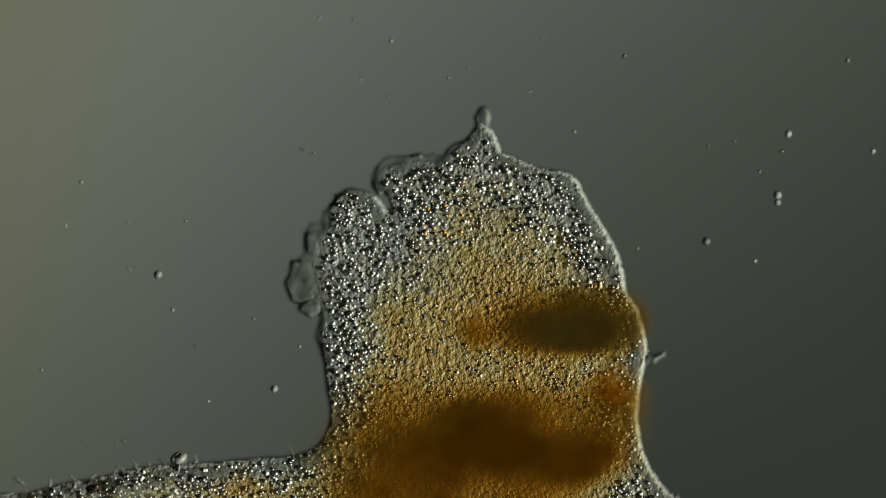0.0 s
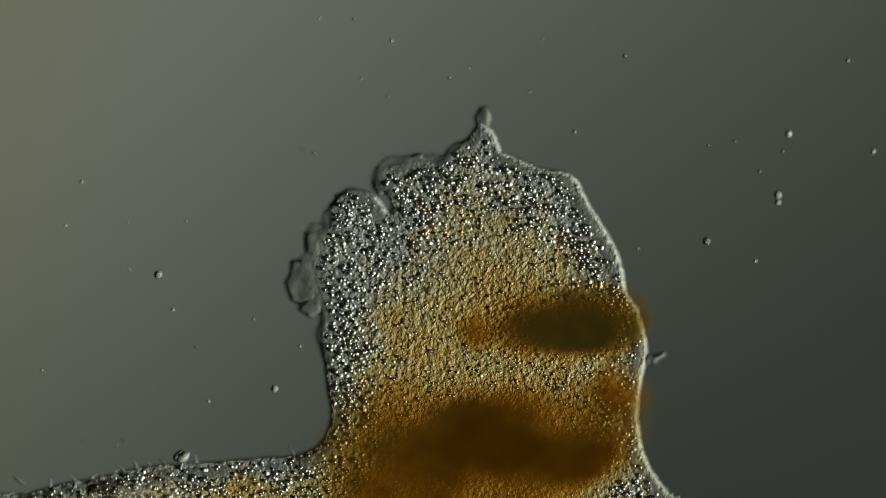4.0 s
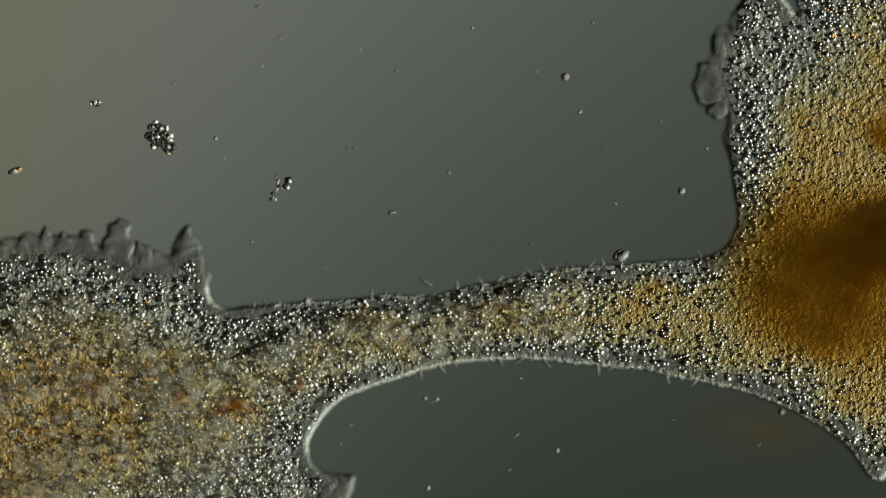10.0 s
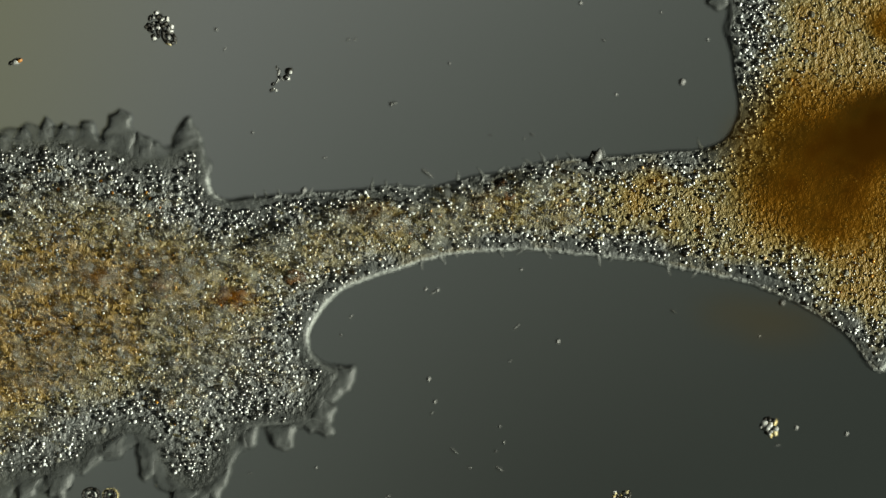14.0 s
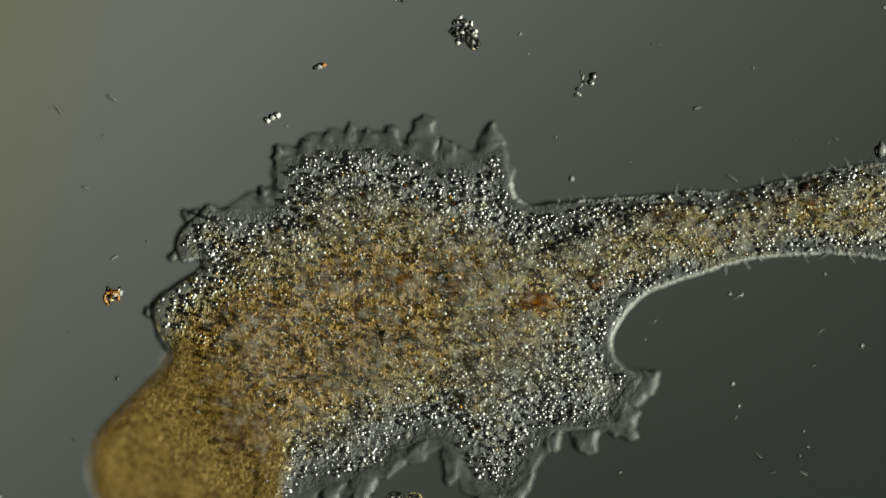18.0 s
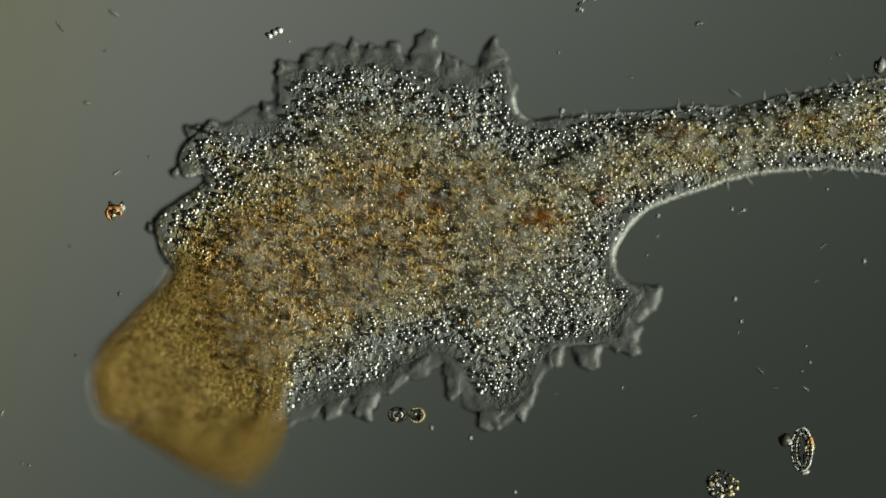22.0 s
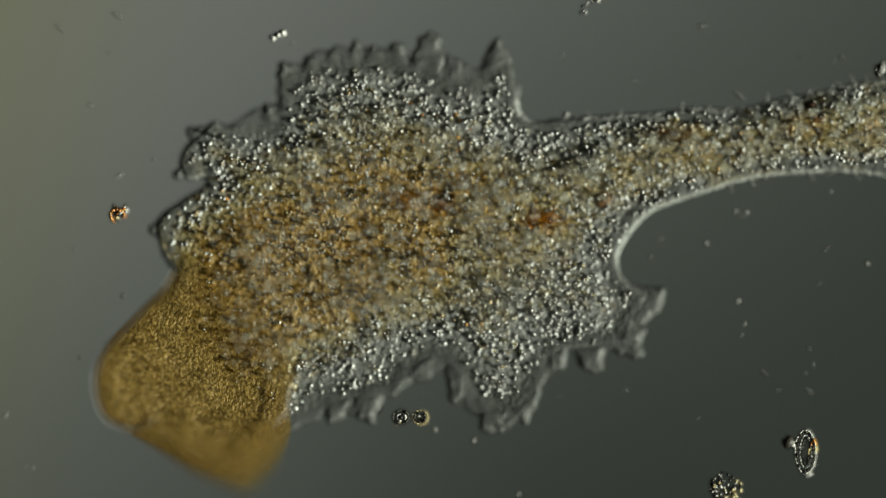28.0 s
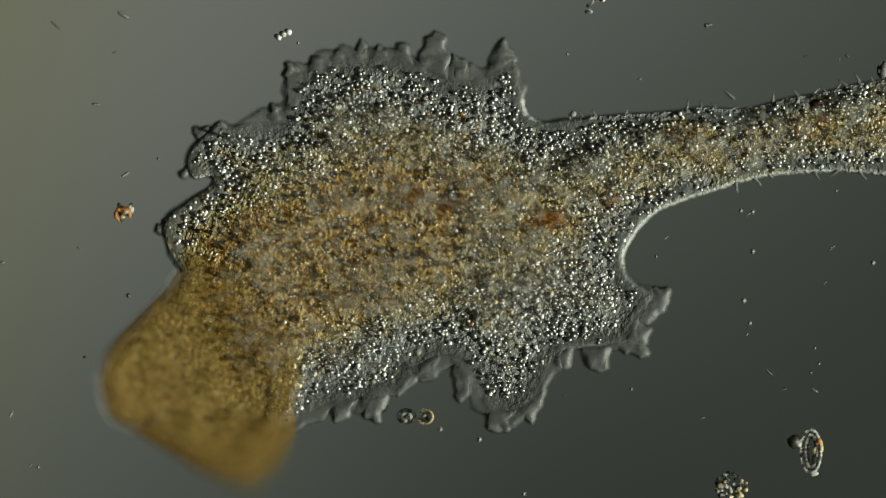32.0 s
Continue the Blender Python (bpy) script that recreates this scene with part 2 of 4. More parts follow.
def sheet(name, line, step, top, low=lambda x, y, d: 0 * x + .002, attributes=()):
    """A closed cushion over the area inside a line: top and low give its heights from the place and the depth inside."""
    lo, hi = line.min(0) - step, line.max(0) + step
    nx, ny = int((hi[0] - lo[0]) / step) + 2, int((hi[1] - lo[1]) / step) + 2
    gx, gy = np.meshgrid(lo[0] + step * np.arange(nx), lo[1] + step * np.arange(ny))
    p = np.stack([gx.ravel(), gy.ravel()], 1)
    d, q = depth_in(p, line)
    keep = d > -.5 * step
    rim = keep & (d < .5 * step)
    p[rim], d[rim] = q[rim], 0
    d = np.maximum(d, 0)
    zt, zl = top(p[:, 0], p[:, 1], d), low(p[:, 0], p[:, 1], d)
    zt[rim] = zl[rim]
    ids = np.full(len(p), -1)
    ids[keep] = np.arange(keep.sum())
    verts = np.column_stack([p[keep], zt[keep]])
    inner = keep & ~rim
    under = ids.copy()
    under[inner] = len(verts) + np.arange(inner.sum())
    both = np.vstack([verts, np.column_stack([p[inner], zl[inner]])])
    faces = []
    k = keep.reshape(ny, nx)
    for j, i in zip(*np.nonzero(k[:-1, :-1].astype(int) + k[:-1, 1:] + k[1:, :-1] + k[1:, 1:] >= 3)):
        c = [c for c in (j * nx + i, j * nx + i + 1, (j + 1) * nx + i + 1, (j + 1) * nx + i) if keep[c]]
        if all(rim[c_] for c_ in c):
            if len(c) == 4:
                faces.append([ids[c_] for c_ in c])
            continue
        faces.append([ids[c_] for c_ in c])
        faces.append([under[c_] for c_ in reversed(c)])
    me = mesh_of(name, both.tolist(), [[int(v) for v in f] for f in faces])
    for key, fn in attributes:
        a = me.attributes.new(key, "FLOAT", "POINT")
        v = fn(p[:, 0], p[:, 1], d)
        a.data.foreach_set("value", np.concatenate([v[keep], v[inner]]).astype(np.float32))
    return me


def ball(level=1):
    bm = bmesh.new()
    bmesh.ops.create_icosphere(bm, subdivisions=level, radius=1)
    v = np.array([x.co[:] for x in bm.verts])
    f = np.array([[x.index for x in g.verts] for g in bm.faces])
    bm.free()
    return v, f


BALL1, BALL2 = ball(1), ball(2)
rng = np.random.default_rng(7)


def beads(name, centres, radii, shape=BALL1, squash=(.75, 1.25)):
    """Many little bodies in one mesh."""
    v, f = shape
    n = len(centres)
    s = rng.uniform(*squash, (n, 1, 3)) * np.asarray(radii)[:, None, None]
    a = rng.uniform(0, 6.28, n)
    w = v[None] * s
    x = w[..., 0] * np.cos(a)[:, None] - w[..., 1] * np.sin(a)[:, None]
    y = w[..., 0] * np.sin(a)[:, None] + w[..., 1] * np.cos(a)[:, None]
    pts = np.stack([x, y, w[..., 2]], -1) + np.asarray(centres)[:, None, :]
    idx = (f[None] + (np.arange(n) * len(v))[:, None, None]).reshape(-1)
    me = bpy.data.meshes.new(name)
    me.vertices.add(n * len(v))
    me.vertices.foreach_set("co", pts.reshape(-1).astype(np.float32))
    me.loops.add(len(idx))
    me.loops.foreach_set("vertex_index", idx.astype(np.int32))
    me.polygons.add(len(idx) // 3)
    me.polygons.foreach_set("loop_start", np.arange(0, len(idx), 3, dtype=np.int32))
    me.polygons.foreach_set("use_smooth", np.ones(len(idx) // 3, bool))
    me.update(calc_edges=True)
    return me


def smooth_noise(x, y, scale, seed=0):
    """Value noise on arrays, 0 to 1."""
    r = np.random.default_rng(100 + seed).random((64, 64))
    u, v = x * scale + 31.7, y * scale + 17.3
    i, j = np.floor(u).astype(int), np.floor(v).astype(int)
    fu, fv = u - i, v - j
    fu, fv = fu * fu * (3 - 2 * fu), fv * fv * (3 - 2 * fv)
    g = lambda a, b: r[a % 64, b % 64]
    return (g(i, j) * (1 - fu) + g(i + 1, j) * fu) * (1 - fv) + (g(i, j + 1) * (1 - fu) + g(i + 1, j + 1) * fu) * fv


def step_up(a, b, x):
    t = np.clip((x - a) / (b - a), 0, 1)
    return t * t * (3 - 2 * t)


# ---- the setting ----
def box_mesh(name, x, y, z0, z1):
    bm = bmesh.new()
    bmesh.ops.create_cube(bm, size=1, matrix=Matrix.Translation((x[0] / 2 + x[1] / 2, y[0] / 2 + y[1] / 2, (z0 + z1) / 2)) @ Matrix.Diagonal((x[1] - x[0], y[1] - y[0], z1 - z0, 1)))
    bmesh.ops.bevel(bm, geom=bm.edges[:], offset=.02, segments=2, affect="EDGES")
    me = bpy.data.meshes.new(name)
    bm.to_mesh(me)
    bm.free()
    return me


slide = new("glass_slide", box_mesh("glass_slide", (-4.6, 3.4), (-2.6, 2.4), -.12, 0))
slide.data.materials.append(SLIDE)
slide.visible_shadow = False
tagged(slide, "clear glass microscope slide under the water film", "slide", kind="structure")

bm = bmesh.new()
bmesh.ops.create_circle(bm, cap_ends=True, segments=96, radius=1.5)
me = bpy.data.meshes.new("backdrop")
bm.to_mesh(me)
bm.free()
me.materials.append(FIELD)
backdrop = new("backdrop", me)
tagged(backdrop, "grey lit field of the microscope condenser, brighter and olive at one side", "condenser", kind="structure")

# ---- the amoeba: outlines in millimetres ----
STRAND_TOP = [(-1105, -160), (-1050, -158), (-980, -152), (-900, -146), (-820, -139), (-740, -139), (-670, -122), (-600, -110), (-540, -95), (-460, -88), (-380, -82), (-300, -76), (-245, -68), (-215, -49)]
CROWN_LEFT = [(-200, -8), (-203, 42), (-210, 92), (-218, 142), (-208, 187), (-224, 232), (-235, 270), (-227, 312), (-202, 330), (-195, 362), (-180, 387), (-150, 394), (-120, 386), (-92, 358), (-100, 382), (-123, 402), (-112, 430), (-80, 446), (-40, 453), (-10, 447)]
CROWN_RIGHT = [(20, 470), (48, 494), (68, 517), (88, 504), (100, 484), (110, 464), (140, 451), (180, 434), (220, 429), (245, 407), (265, 367), (290, 327), (310, 292), (323, 252), (332, 212), (350, 182), (361, 142), (366, 107), (360, 77), (352, 42), (350, -8), (356, -58)]
STRAND_RIGHT = [(374, -100), (404, -137), (449, -167), (519, -187), (589, -212), (659, -232), (719, -244), (789, -254), (869, -282), (909, -362), (909, -462), (869, -542), (789, -532), (719, -497), (669, -462), (619, -420), (549, -384), (469, -358), (389, -347), (309, -344), (229, -354), (169, -372), (119, -397), (89, -427), (67, -464)]
STRAND_LOW = [(50, -469), (30, -459), (2, -416), (-28, -389), (-68, -364), (-118, -339), (-168, -319), (-208, -307), (-298, -289), (-358, -276), (-418, -269), (-498, -261), (-558, -255), (-618, -256), (-698, -262), (-738, -270), (-798, -289), (-858, -309), (-898, -326), (-928, -354), (-948, -384), (-955, -414), (-949, -439), (-932, -454), (-902, -469)]
LOBES_LOW = [(-915, -494), (-940, -524), (-955, -552), (-995, -564), (-1055, -569), (-1083, -594), (-1100, -634), (-1125, -669), (-1165, -684), (-1195, -666), (-1220, -634), (-1240, -594), (-1265, -578), (-1305, -589), (-1330, -609), (-1355, -636), (-1385, -650), (-1425, -656), (-1465, -660), (-1495, -670), (-1525, -689), (-1545, -706)]
LEFT_SIDE = [(-1625, -699), (-1705, -644), (-1755, -554), (-1752, -474), (-1741, -435), (-1757, -401), (-1776, -372), (-1764, -336), (-1726, -306), (-1688, -276), (-1694, -264), (-1718, -268), (-1732, -243), (-1719, -203), (-1684, -170), (-1645, -172), (-1605, -168), (-1565, -158), (-1545, -124), (-1541, -84)]
LOBES_TOP = [(-1505, -66), (-1465, -51), (-1425, -56), (-1365, -49), (-1325, -64), (-1285, -79), (-1245, -85), (-1195, -79), (-1152, -66), (-1140, -104), (-1125, -139)]
SAC = [(-1716, -391), (-1741, -423), (-1766, -461), (-1816, -511), (-1856, -553), (-1881, -593), (-1886, -641), (-1866, -691), (-1816, -719), (-1756, -753), (-1706, -783), (-1656, -803), (-1606, -817), (-1561, -776), (-1536, -716), (-1538, -671), (-1516, -623), (-1526, -551), (-1576, -481), (-1646, -421)]
TOP_LOBES = [(-1530, -104, -1557, -59, 34), (-1497, -84, -1505, -42, 30), (-1460, -74, -1465, -32, 30), (-1420, -74, -1423, -22, 32), (-1385, -69, -1390, -28, 34), (-1348, -69, -1351, -26, 34), (-1297, -84, -1293, -4, 62), (-1250, -94, -1253, -46, 46), (-1177, -99, -1171, -14, 52), (-1540, -144, -1553, -72, 26), (-1565, -169, -1583, -134, 30), (-1700, -188, -1722, -176, 22), (-1722, -250, -1744, -262, 24), (-1764, -352, -1787, -362, 26)]
LOW_LOBES = [(-950, -499, -870, -469, 62), (-960, -534, -905, -544, 46), (-985, -544, -915, -579, 40), (-1015, -544, -995, -609, 66), (-1065, -564, -1060, -604, 40), (-1120, -634, -1120, -699, 44), (-1165, -654, -1187, -719, 62), (-1355, -614, -1330, -634, 60), (-1405, -634, -1397, -699, 60), (-1445, -644, -1470, -699, 50), (-1240, -614, -1245, -664, 44), (-1305, -564, -1310, -622, 50)]
CROWN_LOBES = [(-190, 242, -282, 227, 80), (-205, 202, -252, 184, 40), (-205, 302, -247, 307, 44), (-168, 352, -184, 392, 44), (-40, 422, -45, 460, 60), (-80, 402, -125, 407, 40), (72, 477, 72, 548, 34), (345, 92, 402, 104, 24)]
RODS_A = [(-244, 467, 16, 3, -15), (-225, 461, 10, 3, -20), (-94, 562, 8, 3, 40), (-142, 592, 8, 3, 30), (-215, 700, 9, 3, 60), (-155, 698, 9, 3, -30), (157, 570, 9, 2, 30), (-635, -50, 8, 2, 10), (-575, -56, 8, 2, 70), (180, 664, 8, 2, 60), (-1332, 198, 12, 6, -20), (-1195, 235, 9, 4, 30), (-1045, 370, 12, 5, 10), (-1006, 315, 12, 5, 20), (-863, 295, 10, 3, 50), (-1038, 265, 8, 3, 60), (-734, -328, 18, 4, 30), (-434, 118, 8, 3, -30), (-1105, 102, 8, 3, 60)]
RODS_B = [(-874, 119, 8, 3, 20), (-894, 402, 8, 3, 20), (-552, 255, 9, 3, -50), (-928, -90, 8, 3, 0), (-555, 338, 8, 3, 60), (-886, 119, 10, 3, 30), (-311, -362, 12, 3, -30), (-588, -389, 16, 3, 40), (-158, -406, 8, 3, 40), (-600, -450, 8, 3, 30), (-126, -599, 8, 3, 20), (-738, -542, 8, 3, 60), (-1843, 24, 22, 7, -30), (-1891, -135, 14, 5, -10), (-1839, -259, 16, 6, 30), (-1858, -43, 8, 3, 10), (-806, 6, 14, 6, 10)]
RODS_B += [(-2056, -415, 10, 6, 0), (-561, -49, 10, 4, -30), (-2041, -684, 12, 4, 60), (-699, -609, 18, 4, -40), (-619, -641, 16, 5, -30), (-816, -689, 10, 3, 10), (-673, -639, 10, 3, 0), (-881, -371, 10, 3, 45), (-1846, -629, 8, 2, 40), (-2006, -774, 8, 2, 50), (-1061, -649, 8, 2, 20), (-1921, -389, 8, 2, -30)]
BEADS_A = [(-501, 246, 9), (325, 633, 5), (470, 305, 9), (615, 495, 8), (596, 387, 9), (596, 374, 7), (564, 428, 4), (236, 499, 4), (-88, 660, 4), (-295, 44, 8), (556, 270, 4), (720, 625, 5), (765, 464, 6), (473, 474, 3), (-412, 22, 3), (-332, 167, 3), (-475, 184, 4), (-637, 410, 4), (14, 594, 3), (49, 611, 2), (520, 482, 3), (604, 464, 4), (348, 292, 3), (-810, 5, 5), (-1120, 137, 4), (-799, 255, 3), (-665, 333, 3), (-452, 341, 3), (-515, -415, 5)]
BEADS_B = [(-707, 77, 3), (-250, 119, 3), (-744, -482, 5), (-749, -323, 4), (-93, -568, 5), (-4, -579, 5), (-118, -347, 8), (-625, -610, 3), (-580, -288, 3), (-733, -522, 4), (-1833, -473, 5), (-1281, -710, 5), (-1212, -728, 5), (-1133, -824, 4), (-1780, -231, 3), (-618, -566, 3), (-611, -594, 3), (-1911, -582, 3), (-728, -325, 4), (-943, -639, 3), (-899, -404, 3), (-1993, -777, 3), (-1761, -714, 3), (-1056, -46, 3), (-1533, -26, 3)]


def line_of(*lists, n=6):
    return spline([p for part_ in lists for p in part_], n) / 1000


BODY = line_of(STRAND_TOP, CROWN_LEFT, CROWN_RIGHT, STRAND_RIGHT, STRAND_LOW, LOBES_LOW, LEFT_SIDE, LOBES_TOP)
# ragged, living edge
nx_ = smooth_noise(BODY[:, 0], BODY[:, 1], 38, 1) - .5
ny_ = smooth_noise(BODY[:, 0], BODY[:, 1], 38, 2) - .5
rough_ = np.clip(step_up(-1.0, -1.12, BODY[:, 0]) + step_up(.0, -.1, BODY[:, 0]) * step_up(.1, .2, BODY[:, 1]), 0, 1)
BODY = BODY + np.column_stack([nx_, ny_]) * (.003 + .009 * rough_)[:, None]

amoeba = new("amoeba")
tagged(amoeba, "spread grey and ochre granular amoeba with ragged clear margins", "amoeba")


def ragged(x, y):
    """1 along the torn, lobed margins, 0 along the taut smooth edges."""
    m = np.clip(step_up(-1.0, -1.12, x) + spot(x, y, -.92, -.54, .10, .09) + spot(x, y, -.24, .27, .06, .14) + .6 * spot(x, y, -.05, .44, .14, .05), 0, 1)
    return m * (1 - spot(x, y, -1.12, -.14, .05, .05)) * (1 - .75 * step_up(-1.61, -1.66, x))


def body_top(x, y, d):
    return .0015 + .0075 * np.sqrt(np.clip(1 - (1 - np.clip(d / .009, 0, 1)) ** 2, 0, 1)) + .002 * step_up(.02, .2, d) + .003 * (smooth_noise(x, y, 14, 3) - .5) * step_up(0, .03, d)


def spot(x, y, cx, cy, rx, ry):
    return np.exp(-((x - cx) / rx) ** 2 - ((y - cy) / ry) ** 2)


def body_pigment(x, y, d):
    crown = step_up(-.24, -.1, y) * step_up(-.4, -.25, x)
    p = .50 * step_up(.03, .15, d) + .3 * step_up(.02, .06, d) * smooth_noise(x, y, 9, 4)
    p += .26 * step_up(.02, .05, d) * step_up(-1.02, -.92, x) * step_up(-.08, -.14, y) * (.3 + smooth_noise(x, y, 13, 8))
    p -= .12 * crown
    p += .22 * spot(x, y, .07, .20, .16, .14) + .55 * spot(x, y, .06, -.06, .32, .24) + .45 * spot(x, y, .27, .09, .12, .09) + .22 * spot(x, y, -1.30, -.34, .26, .11) + .34 * spot(x, y, -1.48, -.40, .22, .18) + .75 * spot(x, y, -1.63, -.47, .16, .13)
    p -= .60 * spot(x, y, -1.05, -.50, .20, .13) + .55 * spot(x, y, -1.28, -.13, .32, .085) + .35 * spot(x, y, -.14, .29, .10, .14) + .50 * spot(x, y, -1.25, -.60, .26, .10) + .25 * spot(x, y, -1.0, -.22, .10, .06)
    p += .40 * (smooth_noise(x, y, 16, 5) - .5) + .40 * (smooth_noise(x, y, 34, 12) - .5)
    return np.clip(p, 0, 1.2)


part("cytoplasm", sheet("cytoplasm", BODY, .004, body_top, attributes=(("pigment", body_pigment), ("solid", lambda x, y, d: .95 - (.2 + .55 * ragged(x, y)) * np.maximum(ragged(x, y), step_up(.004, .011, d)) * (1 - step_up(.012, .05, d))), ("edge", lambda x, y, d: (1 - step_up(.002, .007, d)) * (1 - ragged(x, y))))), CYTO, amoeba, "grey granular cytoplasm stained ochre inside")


# ---- granules ----
def scatter(n, seed, box=None):
    r = np.random.default_rng(seed)
    lo, hi = (BODY.min(0), BODY.max(0)) if box is None else (np.array(box[:2]), np.array(box[2:]))
    p = r.uniform(lo, hi, (n, 2))
    d, _ = depth_in(p, BODY)
    return p, d, r


def grain(n, seed, small, large, power, ringed, where, names, shape=BALL2):
    """Round granules in the upper skin of the body: some pale, some dark with a bright glint, grey or ochre as the pigment runs."""
    p, d, r = scatter(n, seed)
    ok = (d > .006 + .010 * smooth_noise(p[:, 0], p[:, 1], 22, 6) + .020 * spot(p[:, 0], p[:, 1], .255, .395, .05, .06) + .060 * ragged(*p.T) * smooth_noise(p[:, 0], p[:, 1], 34, 9) ** 2 * r.random(n)) & (r.random(n) < where(p[:, 0], p[:, 1], d))
    p, d = p[ok], d[ok]
    rad = small + (large - small) * r.random(len(p)) ** power
    pig = body_pigment(p[:, 0], p[:, 1], d)
    rad = rad * (1 - .22 * step_up(.3, .9, pig)) * (1 - .18 * step_up(.05, .14, d) * step_up(-.7, -.3, p[:, 0]))
    z = body_top(p[:, 0], p[:, 1], d) + rad * r.uniform(-.35, .35, len(p))
    yellow = r.random(len(p)) < pig * .80
    dark = r.random(len(p)) < ringed * (1 - .35 * np.clip(pig, 0, 1))
    rad = np.where(dark, rad, rad * .78)
    centres = np.column_stack([p, z])
    for name, m, mat, label in ((names[0], ~yellow & ~dark, CLEAR_G, "pale glassy granules"), (names[1], yellow & ~dark, OCHRE_G, "ochre and straw granules"),
                                (names[2], ~yellow & dark, RING_G, "dark-rimmed granules with bright glints"), (names[3], yellow & dark, RING_OCHRE_G, "dark brown granules with bright glints")):
        if m.sum():
            tagged(part(name, beads(name, centres[m], rad[m], shape, (.85, 1.2)), mat, amoeba, label), kind="stuff")


def main_cover(x, y, d):
    dense = (.26 + .62 * smooth_noise(x, y, 24, 7)) * (.6 + .4 * step_up(.012, .035, d)) * (1 - .3 * ragged(x, y) * (1 - step_up(.05, .11, d)))
    dense = dense * (1 - (.32 + .2 * step_up(-.4, -.2, x)) * np.clip(body_pigment(x, y, d), 0, 1))
    return dense * (1 - .85 * spot(x, y, -1.66, -.49, .13, .12)) * (1 - .40 * step_up(.06, .14, d) * step_up(-.4, -.25, x))


grain(70000, 11, .0031, .0050, 1.2, .72, main_cover, ("pale_grain", "ochre_grain", "lipid_grain", "brown_grain"))
grain(18000, 14, .0013, .0026, 1.0, .45, lambda x, y, d: .25 + .60 * step_up(.05, .12, d), ("fine_pale_grain", "fine_ochre_grain", "fine_lipid_grain", "fine_brown_grain"), BALL1)

# rusty grain in loose drifts
p, d, r = scatter(9000, 15)
keep = (d > .03) & (r.random(len(p)) < .35 * step_up(.62, .8, smooth_noise(p[:, 0], p[:, 1], 17, 5)) * step_up(.03, .08, d))
p, d = p[keep], d[keep]
tagged(part("orange_grain", beads("orange_grain", np.column_stack([p, body_top(*p.T, d)]), r.uniform(.0024, .0042, len(p))), ORANGE_G, amoeba, "rusty orange granules"), kind="stuff")

# granules that ride high in the thick middle of the left mass
p, d, r = scatter(56000, 12, (-1.80, -.66, -.42, -.08))
strand = step_up(-1.02, -.95, p[:, 0])
thick = step_up(.035, .13, d) * (1 - strand) + step_up(.025, .05, d) * strand
keep = r.random(len(p)) < (.19 - .07 * strand) * step_up(-.42, -.50, p[:, 0]) * thick * (.45 + 1.0 * smooth_noise(p[:, 0], p[:, 1], 21, 17)) * (1 - .35 * step_up(-1.60, -1.72, p[:, 0]))
p, d, thick, strand = p[keep], d[keep], thick[keep], strand[keep]
rad = .0019 + .0019 * r.random(len(p)) ** 1.5
z = .014 + .022 * step_up(.1, .5, thick) * r.random(len(p)) ** .4 + r.uniform(-.002, .002, len(p))
ochre = r.random(len(p)) < .50 - .25 * strand + .3 * step_up(-1.4, -1.6, p[:, 0])
dark = r.random(len(p)) < .8
for name, m, mat, label in (("upper_grain", ochre & ~dark, UPPER_G, "ochre granules high in the thick middle"), ("upper_pale_grain", ~ochre & ~dark, UPPER_CLEAR_G, "pale glassy granules high in the thick middle"),
                            ("upper_lipid_grain", dark, UPPER_RING_G, "dark-rimmed granules high in the thick middle")):
    tagged(part(name, beads(name, np.column_stack([p, z])[m], rad[m], BALL2, (.85, 1.2)), mat, amoeba, label), kind="stuff")

# larger vesicles, one by one
VES = [mesh_of("vesicle", (BALL2[0] * (1, .85 + .1 * k, .8)).tolist(), BALL2[1].tolist()) for k in range(3)]
HIGH_VES = [me.copy() for me in VES]
for me, high in zip(VES, HIGH_VES):
    me.materials.append(VESICLE)
    high.materials.append(HIGH_VESICLE)
VESICLES = []
p, d, r = scatter(2600, 13)
p, d = p[d > .02][:120], d[d > .02][:120]
for (x, y), dd in zip(p, d):
    ob = new("vesicle", VES[r.integers(3)])
    s = r.uniform(.0042, .0070) if r.random() < .92 else r.uniform(.007, .0095)
    ob.parent = amoeba
    zz = float(body_top(np.array([x]), np.array([y]), np.array([dd]))[0])
    VESICLES.append(ob)
    ob.matrix_local = pose(x, y, zz - .25 * s, 0, 0, r.uniform(0, 180)) @ Matrix.Diagonal((s, s, s, 1))


for k in range(42):
    x = r.uniform(-1.12, -.46)
    y = -.228 + .16 * (x + .85) + r.uniform(-.045, .045)
    ob = new("vesicle", HIGH_VES[k % 3])
    ob.parent = amoeba
    s = r.uniform(.004, .009)
    ob.matrix_local = pose(x, y, .033 + r.uniform(-.004, .004), 0, 0, r.uniform(0, 180)) @ Matrix.Diagonal((s, s, s, 1))
p, d, r = scatter(3000, 18, (-1.58, -.58, -1.0, -.16))
p = p[d > .085][:80]
for k, (x, y) in enumerate(p):
    ob = new("vesicle", HIGH_VES[k % 3])
    ob.parent = amoeba
    s = .0030 + .0050 * r.random() ** 3
    ob.matrix_local = pose(x, y, .035 + r.uniform(-.002, .002), 0, 0, r.uniform(0, 180)) @ Matrix.Diagonal((s, s, s, 1))



